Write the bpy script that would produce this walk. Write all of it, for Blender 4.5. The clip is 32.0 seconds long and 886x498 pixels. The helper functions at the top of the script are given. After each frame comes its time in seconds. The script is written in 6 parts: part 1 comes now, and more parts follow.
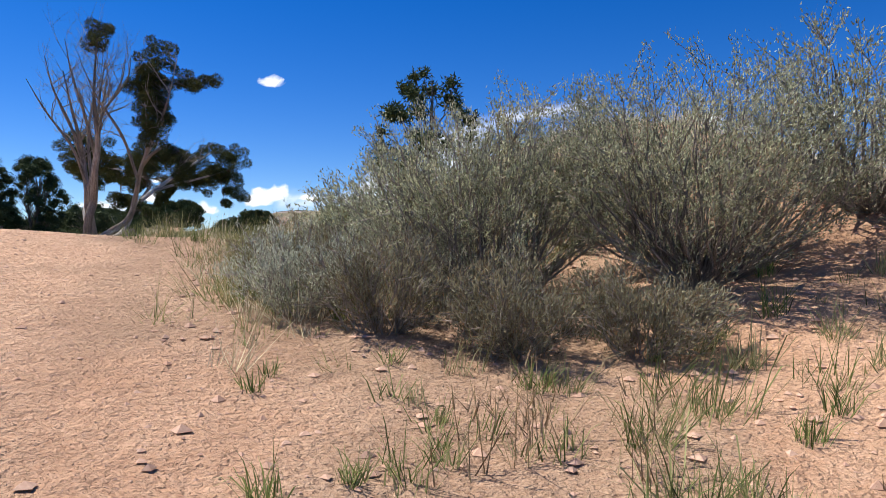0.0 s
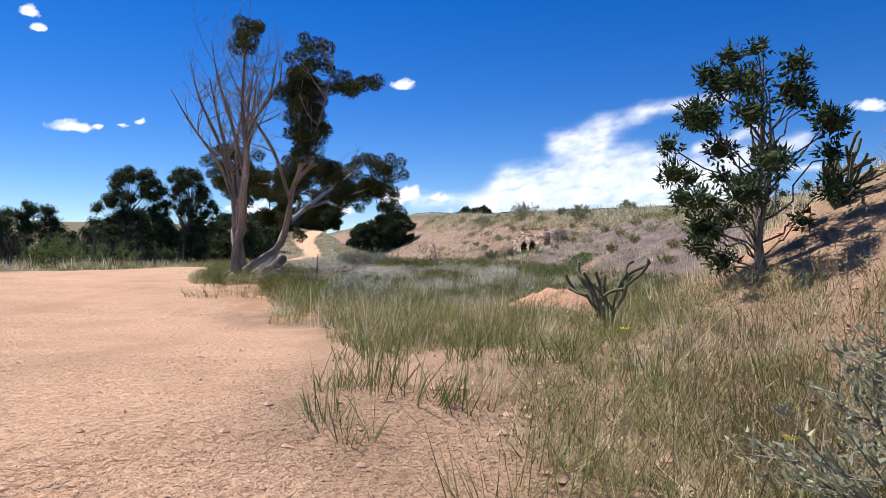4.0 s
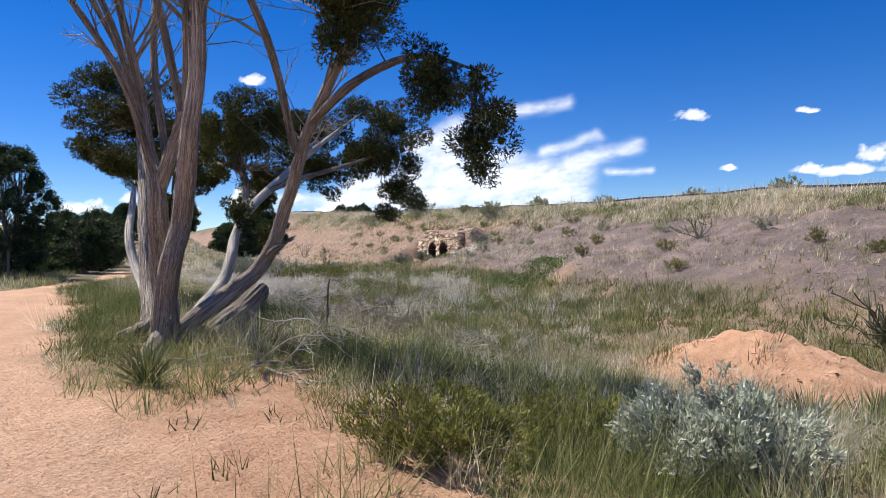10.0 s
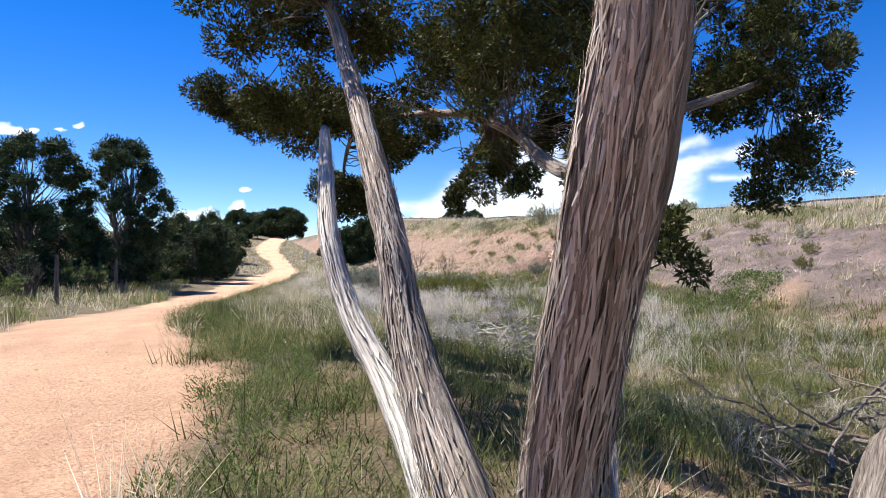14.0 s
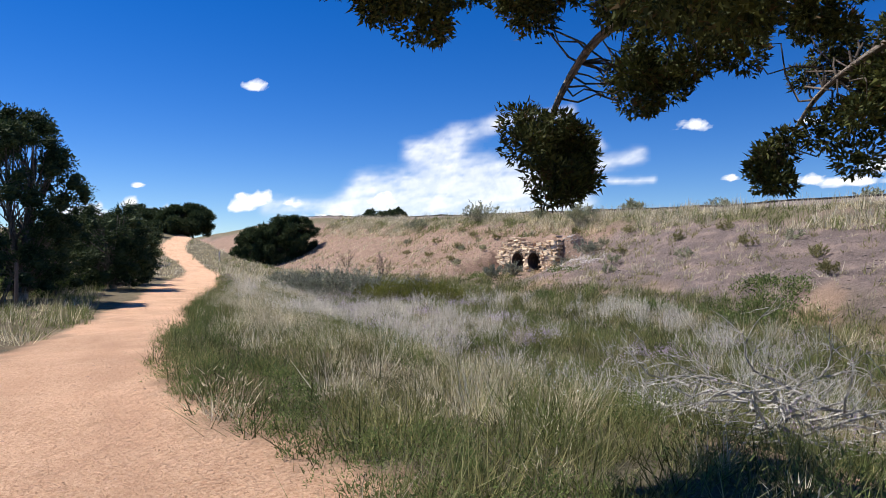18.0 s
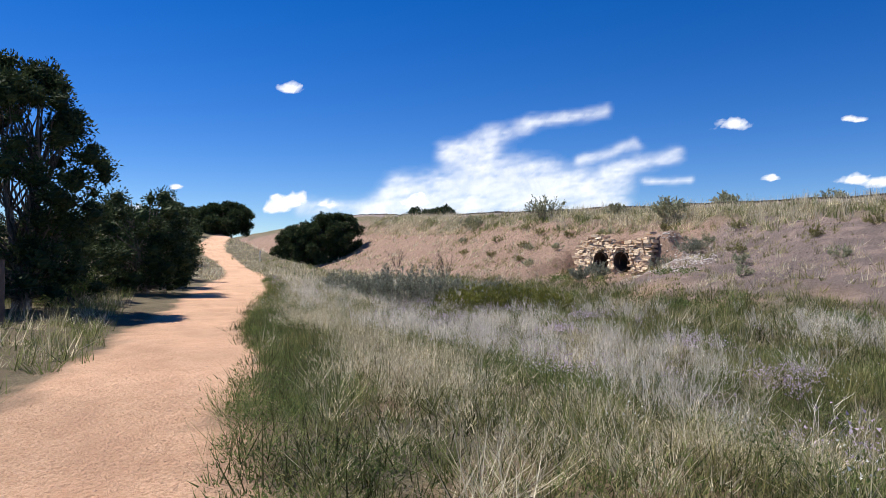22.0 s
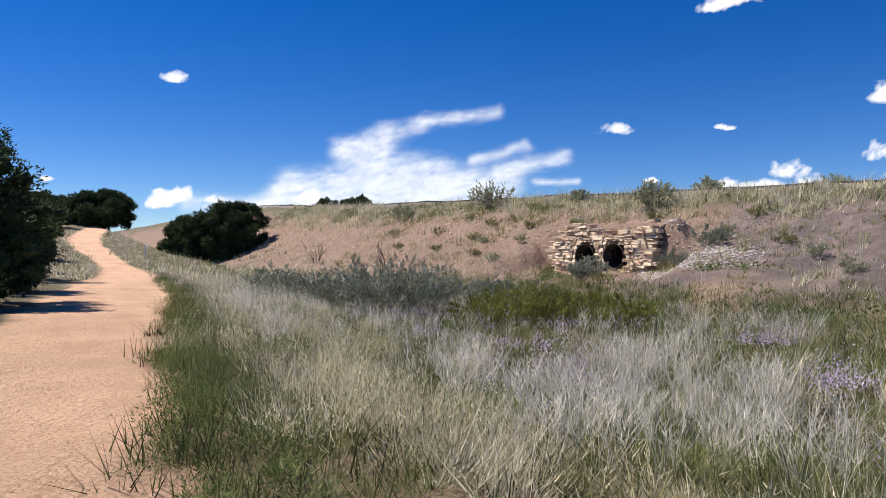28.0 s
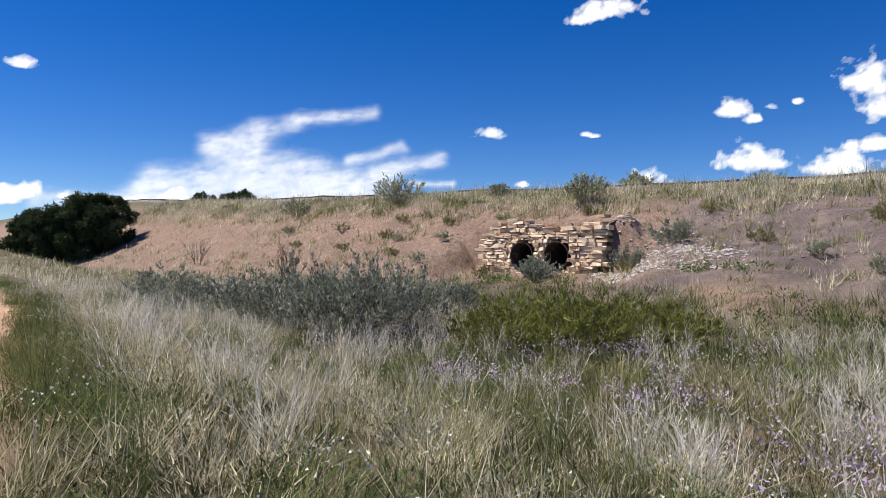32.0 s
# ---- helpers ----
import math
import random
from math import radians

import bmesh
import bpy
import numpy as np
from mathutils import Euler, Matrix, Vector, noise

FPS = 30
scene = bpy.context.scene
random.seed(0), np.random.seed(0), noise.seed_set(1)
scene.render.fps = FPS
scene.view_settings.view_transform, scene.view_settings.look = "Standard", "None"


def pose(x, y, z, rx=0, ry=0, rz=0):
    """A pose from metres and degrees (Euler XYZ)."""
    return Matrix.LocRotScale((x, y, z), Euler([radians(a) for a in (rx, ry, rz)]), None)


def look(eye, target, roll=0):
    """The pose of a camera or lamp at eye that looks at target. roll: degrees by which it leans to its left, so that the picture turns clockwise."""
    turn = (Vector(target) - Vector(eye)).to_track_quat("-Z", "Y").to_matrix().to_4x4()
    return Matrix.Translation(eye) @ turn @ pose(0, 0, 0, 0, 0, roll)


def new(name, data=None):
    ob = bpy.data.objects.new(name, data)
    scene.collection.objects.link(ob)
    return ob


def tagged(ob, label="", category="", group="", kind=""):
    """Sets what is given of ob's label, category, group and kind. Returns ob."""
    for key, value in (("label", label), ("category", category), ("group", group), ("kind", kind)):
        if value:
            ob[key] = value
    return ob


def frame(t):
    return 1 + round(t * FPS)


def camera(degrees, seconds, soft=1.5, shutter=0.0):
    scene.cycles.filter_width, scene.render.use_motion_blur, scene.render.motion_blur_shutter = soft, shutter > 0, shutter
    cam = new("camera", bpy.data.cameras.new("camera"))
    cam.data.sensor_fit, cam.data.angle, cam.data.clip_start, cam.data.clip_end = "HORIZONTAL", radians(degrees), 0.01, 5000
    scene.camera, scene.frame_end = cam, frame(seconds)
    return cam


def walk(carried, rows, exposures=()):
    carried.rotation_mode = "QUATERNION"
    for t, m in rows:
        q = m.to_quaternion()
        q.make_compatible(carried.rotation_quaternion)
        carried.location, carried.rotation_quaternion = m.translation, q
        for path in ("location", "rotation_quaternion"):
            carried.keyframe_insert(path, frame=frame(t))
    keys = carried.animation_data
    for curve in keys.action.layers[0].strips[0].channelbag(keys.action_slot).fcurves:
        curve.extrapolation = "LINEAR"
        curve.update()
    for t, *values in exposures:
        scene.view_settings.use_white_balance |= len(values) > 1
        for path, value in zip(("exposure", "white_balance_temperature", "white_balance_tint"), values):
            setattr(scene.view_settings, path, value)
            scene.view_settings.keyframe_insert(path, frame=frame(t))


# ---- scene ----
# ---------------------------------------------------------------- camera
# seconds, x, y, z, yaw, pitch, roll
PATH = [
    (0, 8.622, -12.410, -0.220, 4.80, 0.40, 0.00),
    (0.5, 8.518, -12.240, -0.100, 6.80, 0.75, 0.00),
    (1, 8.362, -11.985, 0.020, 10.40, 1.20, 0.00),
    (1.5, 8.128, -11.602, 0.120, 13.20, 1.15, 0.00),
    (2, 7.842, -11.135, 0.220, 14.20, 0.93, 0.00),
    (2.5, 7.530, -10.625, 0.320, 14.80, 0.65, 0.00),
    (3, 7.166, -10.030, 0.420, 15.00, 0.39, 0.00),
    (3.5, 6.750, -9.350, 0.520, 15.20, 0.27, 0.00),
    (5.5, 4.438, -5.769, 1.185, 13.65, 0.43, 1.01),
    (6, 3.784, -4.977, 1.139, 10.78, 0.51, 0.95),
    (6.5, 3.189, -4.214, 1.045, 7.24, 0.58, 0.89),
    (7, 2.575, -3.443, 1.028, 3.44, 0.67, 0.70),
    (7.5, 2.017, -2.774, 1.036, 0.81, 0.73, 0.39),
    (8, 1.443, -1.964, 0.966, -0.53, 0.71, 0.02),
    (8.5, 0.934, -1.335, 0.884, -1.25, 0.84, -0.47),
    (9, 0.403, -0.650, 0.865, -1.29, 0.48, -0.83),
    (9.5, 0.000, 0.001, 0.978, 0.95, 0.35, -0.53),
    (10, -0.616, 0.844, 1.019, 3.47, 0.23, -0.63),
    (10.5, -1.231, 1.711, 0.976, 6.08, 0.14, -0.75),
    (11, -1.866, 2.764, 0.987, 8.23, 0.79, -0.39),
    (11.5, -2.423, 3.707, 1.060, 9.80, 0.88, -0.34),
    (12, -2.888, 4.618, 1.058, 10.98, 0.91, -0.15),
    (12.5, -3.385, 5.365, 1.112, 11.33, 1.00, 0.08),
    (13, -3.797, 6.064, 1.133, 11.34, 0.74, -0.39),
    (13.5, -4.248, 6.780, 1.161, 11.19, 0.82, -0.25),
    (14, -4.704, 7.513, 1.169, 11.12, 0.92, -0.17),
    (14.5, -5.197, 8.271, 1.148, 11.04, 0.94, -0.09),
    (15, -5.673, 8.960, 1.162, 10.87, 0.90, -0.31),
    (15.5, -6.017, 9.696, 1.166, 10.38, 0.92, -0.38),
    (17.5, -8.302, 11.136, 1.380, 4.09, 0.82, -0.23),
    (18, -8.754, 12.027, 1.346, 3.39, 0.84, -0.09),
    (18.5, -9.126, 12.891, 1.281, 2.93, 0.84, -0.07),
    (19, -9.566, 13.717, 1.222, 2.55, 0.89, 0.01),
    (19.5, -10.086, 14.544, 1.138, 2.31, 0.95, 0.12),
    (20, -10.623, 15.325, 1.136, 2.45, 1.03, 0.41),
    (20.5, -11.055, 16.160, 1.239, 3.49, 1.02, 0.77),
    (21, -11.454, 17.107, 1.244, 4.83, 1.02, 0.76),
    (21.5, -11.793, 17.964, 1.279, 6.05, 0.96, 0.48),
    (22, -12.078, 18.790, 1.264, 6.03, 0.93, 0.04),
    (22.5, -12.411, 19.657, 1.204, 5.07, 0.91, -0.34),
    (23, -12.819, 20.540, 1.179, 3.77, 0.94, -0.36),
    (23.5, -13.259, 21.515, 1.164, 2.85, 0.94, -0.16),
    (24, -13.687, 22.309, 1.193, 2.19, 0.96, -0.01),
    (24.5, -14.067, 23.144, 1.129, 1.80, 1.00, 0.00),
    (26.5, -15.582, 26.625, 1.072, -1.42, 0.84, -0.03),
    (27, -15.895, 27.602, 1.020, -2.02, 0.79, -0.07),
    (27.5, -16.233, 28.570, 1.010, -2.36, 0.80, 0.06),
    (28, -16.554, 29.465, 0.989, -2.59, 0.80, 0.14),
    (28.5, -16.879, 30.355, 1.026, -2.69, 0.80, 0.26),
    (29, -17.189, 31.096, 1.081, -3.31, 0.82, 0.25),
    (29.5, -17.483, 32.000, 1.031, -4.53, 0.86, 0.05),
    (30, -17.754, 32.848, 1.015, -5.89, 0.87, 0.02),
    (30.5, -17.998, 33.603, 0.976, -7.56, 0.80, 0.02),
    (31, -18.134, 34.370, 0.916, -8.87, 0.83, 0.10),
    (31.5, -18.347, 34.890, 0.936, -10.30, 0.86, 0.21),
    (32, -18.554, 35.571, 0.909, -12.63, 0.92, 0.15),
]
cam = camera(64.0, 32.0, soft=0.3)
walk(cam, [(t, pose(x, y, z, 90 + p, -r, a)) for t, x, y, z, a, p, r in PATH],
     exposures=[(0, 0.7), (1.0, 0.86), (2.5, 0.8), (4.5, 0.6), (6.0, 0.5), (9.0, 0.58), (11, 0.88), (13, 1.08), (15, 0.98), (17.5, 0.6), (20, 0.54), (32, 0.5)])

# ---------------------------------------------------------------- light
SUN_TO = Vector((-0.95, 0.31, 0.0)).normalized()
SUN_EL = radians(57)
sun_dir = Vector((SUN_TO.x * math.cos(SUN_EL), SUN_TO.y * math.cos(SUN_EL), math.sin(SUN_EL)))
world = bpy.data.worlds.new("world")
scene.world = world
world.use_nodes = True
wn, wl = world.node_tree.nodes, world.node_tree.links
sky = wn.new("ShaderNodeTexSky")
sky.sky_type = "NISHITA"
sky.sun_disc = False
sky.sun_elevation = SUN_EL
sky.sun_rotation = math.atan2(SUN_TO.x, SUN_TO.y)
sky.altitude = 2200
sky.air_density, sky.dust_density, sky.ozone_density = 1.0, 0.1, 4.0
bg = wn["Background"]
bg.inputs["Strength"].default_value = 0.082
deep = wn.new("ShaderNodeHueSaturation")
deep.inputs["Hue"].default_value = 0.515
deep.inputs["Saturation"].default_value = 1.38
deep.inputs["Value"].default_value = 1.0
wl.new(sky.outputs["Color"], deep.inputs["Color"])
wl.new(deep.outputs["Color"], bg.inputs["Color"])
lamp = bpy.data.lights.new("sun", "SUN")
lamp.energy, lamp.angle, lamp.color = 5.0, radians(0.53), (1.0, 0.945, 0.86)
sun = new("sun", lamp)
sun.matrix_world = look(sun_dir * 60, (0, 0, 0))

# ---------------------------------------------------------------- helpers
rng = np.random.default_rng(7)


def hash2(i, j, seed):
    v = np.sin(i * 127.1 + j * 311.7 + seed * 74.7) * 43758.5453
    return v - np.floor(v)


def vnoise(x, y, seed=0.0):
    """Smooth value noise, 0 to 1, on arrays."""
    x, y = np.asarray(x, float), np.asarray(y, float)
    i, j = np.floor(x), np.floor(y)
    u, v = x - i, y - j
    u, v = u * u * (3 - 2 * u), v * v * (3 - 2 * v)
    a, b = hash2(i, j, seed), hash2(i + 1, j, seed)
    c, d = hash2(i, j + 1, seed), hash2(i + 1, j + 1, seed)
    return (a * (1 - u) + b * u) * (1 - v) + (c * (1 - u) + d * u) * v


def fbm(x, y, seed=0.0):
    return (vnoise(x, y, seed) * 0.55 + vnoise(x * 2.1, y * 2.1, seed + 3) * 0.28 + vnoise(x * 4.3, y * 4.3, seed + 5) * 0.17)


# stations of the walk (u) against y, and the widening of x with u
YU = [-600, -6.8, 0, 5.5, 12, 15.2, 21.4, 28.2, 41, 48, 68, 600]
YY = [-1400, -15.5, 0, 11.4, 22.0, 27.6, 35.8, 46.2, 72.0, 82, 108, 850]
XU = [-7, 0, 3, 8, 12, 16, 24, 41, 600]
XK = [1.12, 1.10, 1.18, 1.15, 1.10, 1.06, 1.02, 1.02, 1.0]
FINE_U = np.concatenate([[-2000, -600], np.arange(-60, 130, 0.5), [600, 2000]])
FINE_Y = np.mean([np.interp(FINE_U + d, [-3000] + YU + [3000], [-7000] + YY + [4500]) for d in np.linspace(-2.4, 2.4, 9)], axis=0)
FINE_Y = FINE_Y - np.interp(0.0, FINE_U, FINE_Y)


def plan(x, y):
    """From the sketch of the walk to metres."""
    return x * np.interp(y, XU, XK), np.interp(y, FINE_U, FINE_Y)


def unplan(x, y):
    u = np.interp(y, FINE_Y, FINE_U)
    return x / np.interp(u, XU, XK), u


def to_sn(x, y):
    """Along the trail (s) and across it towards the railway (n)."""
    x, y = unplan(x, y)
    return -0.64 * x + 0.768 * y, 0.768 * x + 0.64 * y


def to_xy(s, n):
    return plan(-0.64 * s + 0.768 * n, 0.768 * s + 0.64 * n)


def smooth(a, b, x):
    k = np.clip((x - a) / (b - a), 0, 1)
    return k * k * (3 - 2 * k)


ALONG = 114.0  # bearing of the bank and the culvert wall
# trail: height and both edges along s
TS = [-600, -40, -16, -12, -11, -9.7, -8.2, -6.5, -4.6, -3, -1, 0, 2, 4.3, 7, 10.6, 14, 17, 20, 22.7, 27.6, 36, 47, 56, 65, 72.7, 84.4, 93.5, 103.6, 119, 133.6, 170, 400, 2000]
TZ = [-3, -2.3, -2.0, -1.8, -1.62, -1.32, -0.98, -0.55, -0.06, -0.12, -0.28, -0.24, -0.18, -0.08, -0.02, 0.02, 0.02, 0.0, -0.1, -0.2, -0.29, -0.25, -0.1, 0.0, 0.12, 0.3, 1.3, 2.5, 3.8, 5.8, 7.5, 9, 9, 9]
ES = [-600, -40, -14, -10.6, -7.5, -4.5, -1.4, 0.2, 2.5, 4.5, 7.7, 11.7, 14.8, 18.8, 21, 23.5, 27, 29.5, 35, 38.4, 44.3, 47, 56, 65, 72.7, 84.4, 93.5, 103.6, 119, 133.6, 150, 2000]
ER = [4, 3, 2.6, 2.3, 1.95, 1.75, 1.3, 0.6, -0.2, -0.7, -1.13, -1.1, -1.72, -1.68, -1.36, -1.06, -0.55, -0.1, 1.1, 1.7, 1.9, 2.0, 3.3, 4.6, 5.8, 7.1, 7.5, 8.8, 12.4, 16.6, 20, 20]
EL = [-2.5, -2.5, -2.5, -2.7, -3.1, -3.6, -4.2, -4.4, -4.6, -4.6, -4.4, -4.2, -3.8, -3.5, -3.35, -3.1, -2.65, -2.3, -1.5, -1.1, -0.8, -0.6, 0.4, 2.0, 3.4, 4.4, 4.1, 5.0, 9, 13.6, 17, 17]
# cross profile of the railway bank, absolute height over n
BN = [12, 15, 17, 18, 20, 22, 24, 26, 28, 29.5, 30.8, 32, 36, 38, 50, 200, 2000]
BZ = [-0.55, -0.4, -0.1, 0.25, 0.8, 1.5, 2.4, 3.3, 4.3, 5.0, 5.5, 5.7, 5.7, 4.6, 3.4, 3.0, 3.0]


HEAP = (4.2, 13.6)


def trail_mask(s, n):
    w = (fbm(s * 0.9, n * 0.9, 2) - 0.5) * 0.9 + (fbm(s * 4, n * 4, 4) - 0.5) * 0.35
    r, l = np.interp(s, ES, ER), np.interp(s, ES, EL)
    return smooth(0.22, -0.22, n - r + w) * smooth(-0.22, 0.22, n - l + w)


def ground(x, y):
    x, y = np.asarray(x, float), np.asarray(y, float)
    s, n = to_sn(x, y)
    h0 = np.interp(s, TS, TZ)
    r = np.interp(s, ES, ER)
    dip = -0.62 * smooth(0.3, 5.5, n - r) * smooth(-6, 0, s) * smooth(75, 50, s)
    lift = 0.08 * np.clip(r - n, 0, 6) * smooth(-9, -4, s) * smooth(14, 4, s)
    side = h0 + dip + lift + 0.2 * (fbm(s * 0.35, n * 0.35, 9) - 0.5) * smooth(0.2, 2, n - r)
    side = side + 0.12 * smooth(-0.3, -2.5, n - np.interp(s, ES, EL)) + 0.05 * (fbm(s * 0.5, n * 0.5, 21) - 0.5) * 2
    bank = np.interp(n, BN, BZ) * (1 + 0.0085 * (np.clip(s, -15, 110) - 35)) + (fbm(s * 0.22, n * 0.22, 11) - 0.5) * 0.9 * smooth(15, 19, n) * smooth(31, 28, n) + ((fbm(s * 1.1, n * 0.7, 13) - 0.5) * 0.36 + (fbm(s * 2.6, n * 2.0, 14) - 0.5) * 0.16) * smooth(16, 19, n)
    k = smooth(11.0, 17.5, n)
    far = smooth(55, 110, s)
    bank = bank + far * np.minimum(h0, 3.0) * 0.25
    z = side * (1 - k) + np.maximum(bank, side * (1 - k) + bank * k) * k
    # knoll beside the start
    e = np.exp(-(((s + 6.0) / 3.2) ** 2 + ((n - 7.4) / 2.4) ** 2) ** 1.3)
    z = z + 2.2 * e
    e = np.exp(-(((s + 12.0) / 4.5) ** 2 + ((n - 7.0) / 2.6) ** 2) ** 1.3)
    z = z + 1.0 * e
    # ditch and fill at the culvert
    k = smooth(29.6, 31.3, s) * smooth(39.6, 38.0, s) * smooth(15.5, 19, n) * smooth(23.0, 22.75, n)
    z = z * (1 - k) + k * (-0.15 + 0.42 * smooth(18, 22, n))
    z = z + 1.15 * smooth(30.4, 31.2, s) * smooth(39.4, 38.2, s) * smooth(22.6, 23.0, n) * smooth(25.6, 23.6, n)
    # the lowest part of the valley floor
    z = z - 0.72 * smooth(2.5, 6.5, n - r) * smooth(-4, 0, s) * smooth(24, 13, s) * smooth(19, 15, n)
    # spoil heap
    d = np.sqrt(((x - HEAP[0]) / 1.95) ** 2 + ((y - HEAP[1]) / 2.1) ** 2)
    z = z + 0.98 * np.exp(-(d ** 2) * 0.85) * (1 + 0.5 * (fbm(x * 2.2, y * 2.2, 31) - 0.5) + 0.35 * (fbm(x * 6.5, y * 6.5, 33) - 0.5))
    m = trail_mask(s, n)
    z = z + 0.018 * (fbm(s * 3, n * 3, 41) - 0.5) * m + 0.10 * (fbm(s * 1.7, n * 1.7, 43) - 0.5) * (1 - m)
    return z


def gz(x, y):
    return float(ground(np.array([x]), np.array([y]))[0])


def link_mesh(name, verts, faces, mat, parent=None, label="", smoothed=False, attr=None):
    """One mesh object from arrays: verts (k, 3), faces (m, 3) or (m, 4)."""
    me = bpy.data.meshes.new(name)
    verts = np.asarray(verts, np.float32)
    faces = np.asarray(faces, np.int32)
    me.vertices.add(len(verts))
    me.vertices.foreach_set("co", verts.ravel())
    k = faces.shape[1]
    me.loops.add(faces.size)
    me.loops.foreach_set("vertex_index", faces.ravel())
    me.polygons.add(len(faces))
    me.polygons.foreach_set("loop_start", np.arange(0, faces.size, k, dtype=np.int32))
    me.update(calc_edges=True)
    me.polygons.foreach_set("use_smooth", np.full(len(faces), smoothed))
    for key, val in (attr or {}).items():
        val = np.asarray(val, np.float32)
        if val.ndim == 1:
            me.attributes.new(key, "FLOAT", "POINT").data.foreach_set("value", val)
        else:
            me.attributes.new(key, "FLOAT_VECTOR", "POINT").data.foreach_set("vector", val.ravel())
    me.materials.append(mat)
    ob = new(name, me)
    if parent is not None:
        ob.parent = parent
    if label:
        tagged(ob, label)
    return ob


def part(name, bm, mat, parent=None, label="", smoothed=False):
    me = bpy.data.meshes.new(name)
    bm.to_mesh(me)
    bm.free()
    me.materials.append(mat)
    for p in me.polygons:
        p.use_smooth = smoothed
    ob = new(name, me)
    if parent is not None:
        ob.parent = parent
    if label:
        tagged(ob, label)
    return ob


def empty(name, x, y, z, label, category, group="", rz=0.0):
    ob = new(name)
    ob.matrix_world = pose(x, y, z, 0, 0, rz)
    return tagged(ob, label, category, group)


# ---------------------------------------------------------------- materials
def material(name):
    m = bpy.data.materials.new(name)
    m.use_nodes = True
    nt = m.node_tree
    return m, nt.nodes, nt.links, nt.nodes["Principled BSDF"]


def ramp(nodes, links, fac, stops):
    r = nodes.new("ShaderNodeValToRGB")
    while len(r.color_ramp.elements) < len(stops):
        r.color_ramp.elements.new(0.5)
    for e, (p, c) in zip(r.color_ramp.elements, stops):
        e.position, e.color = p, (*c, 1)
    links.new(fac, r.inputs["Fac"])
    return r.outputs["Color"]


def noise_node(nodes, links, vec, scale, detail=6.0, rough=0.6, dist=0.0):
    t = nodes.new("ShaderNodeTexNoise")
    t.inputs["Scale"].default_value, t.inputs["Detail"].default_value = scale, detail
    t.inputs["Roughness"].default_value, t.inputs["Distortion"].default_value = rough, dist
    links.new(vec, t.inputs["Vector"])
    return t.outputs["Fac"]


def mix(nodes, links, fac, a, b, kind="MIX"):
    m = nodes.new("ShaderNodeMix")
    m.data_type, m.blend_type = "RGBA", kind
    for sock, v in ((m.inputs[0], fac), (m.inputs[6], a), (m.inputs[7], b)):
        if isinstance(v, (int, float)):
            sock.default_value = v
        elif isinstance(v, tuple):
            sock.default_value = (*v, 1)
        else:
            links.new(v, sock)
    return m.outputs[2]


def bump(nodes, links, height, strength, dist, base=None):
    b = nodes.new("ShaderNodeBump")
    b.inputs["Strength"].default_value, b.inputs["Distance"].default_value = strength, dist
    links.new(height, b.inputs["Height"])
    if base is not None:
        links.new(base, b.inputs["Normal"])
    return b.outputs["Normal"]


def leaf_material(name, dark, light, rough=0.6, translucent=0.25, brown=None, other=None):
    """Foliage: each leaf its own shade, with a little light through it."""
    m, nd, ln, p = material(name)
    g = nd.new("ShaderNodeNewGeometry")
    stops = [(0.0, dark), (1.0, light)]
    if brown:
        stops = [(0.0, brown), (0.14, dark), (1.0, light)]
    col = ramp(nd, ln, g.outputs["Random Per Island"], stops)
    if other:
        tone = nd.new("ShaderNodeAttribute")
        tone.attribute_name = "tone"
        col = mix(nd, ln, tone.outputs["Fac"], col, ramp(nd, ln, g.outputs["Random Per Island"], [(0.0, other[0]), (1.0, other[1])]))
    big = noise_node(nd, ln, g.outputs["Position"], 0.9, 2)
    hsv = nd.new("ShaderNodeHueSaturation")
    mr = nd.new("ShaderNodeMapRange")
    mr.inputs["From Min"].default_value, mr.inputs["From Max"].default_value = 0.3, 0.7
    mr.inputs["To Min"].default_value, mr.inputs["To Max"].default_value = 0.75, 1.25
    ln.new(big, mr.inputs["Value"])
    ln.new(mr.outputs["Result"], hsv.inputs["Value"])
    ln.new(col, hsv.inputs["Color"])
    ln.new(hsv.outputs["Color"], p.inputs["Base Color"])
    p.inputs["Roughness"].default_value = rough
    p.inputs["Specular IOR Level"].default_value = 0.08
    tr = nd.new("ShaderNodeBsdfTranslucent")
    ln.new(hsv.outputs["Color"], tr.inputs["Color"])
    ms = nd.new("ShaderNodeMixShader")
    ms.inputs["Fac"].default_value = translucent
    ln.new(p.outputs["BSDF"], ms.inputs[1])
    ln.new(tr.outputs["BSDF"], ms.inputs[2])
    ln.new(ms.outputs["Shader"], nd["Material Output"].inputs["Surface"])
    return m


def plain_material(name, a, b, scale, rough=0.8, bump_scale=40.0, bump_h=0.004, metal=0.0):
    m, nd, ln, p = material(name)
    g = nd.new("ShaderNodeNewGeometry")
    f = noise_node(nd, ln, g.outputs["Position"], scale)
    fine = noise_node(nd, ln, g.outputs["Position"], bump_scale, 4)
    c = ramp(nd, ln, f, [(0.3, a), (0.7, b)])
    c = mix(nd, ln, 0.35, c, ramp(nd, ln, fine, [(0.3, tuple(v * 0.6 for v in a)), (0.7, b)]))
    ln.new(c, p.inputs["Base Color"])
    p.inputs["Roughness"].default_value, p.inputs["Metallic"].default_value = rough, metal
    ln.new(bump(nd, ln, fine, 0.6, bump_h), p.inputs["Normal"])
    return m


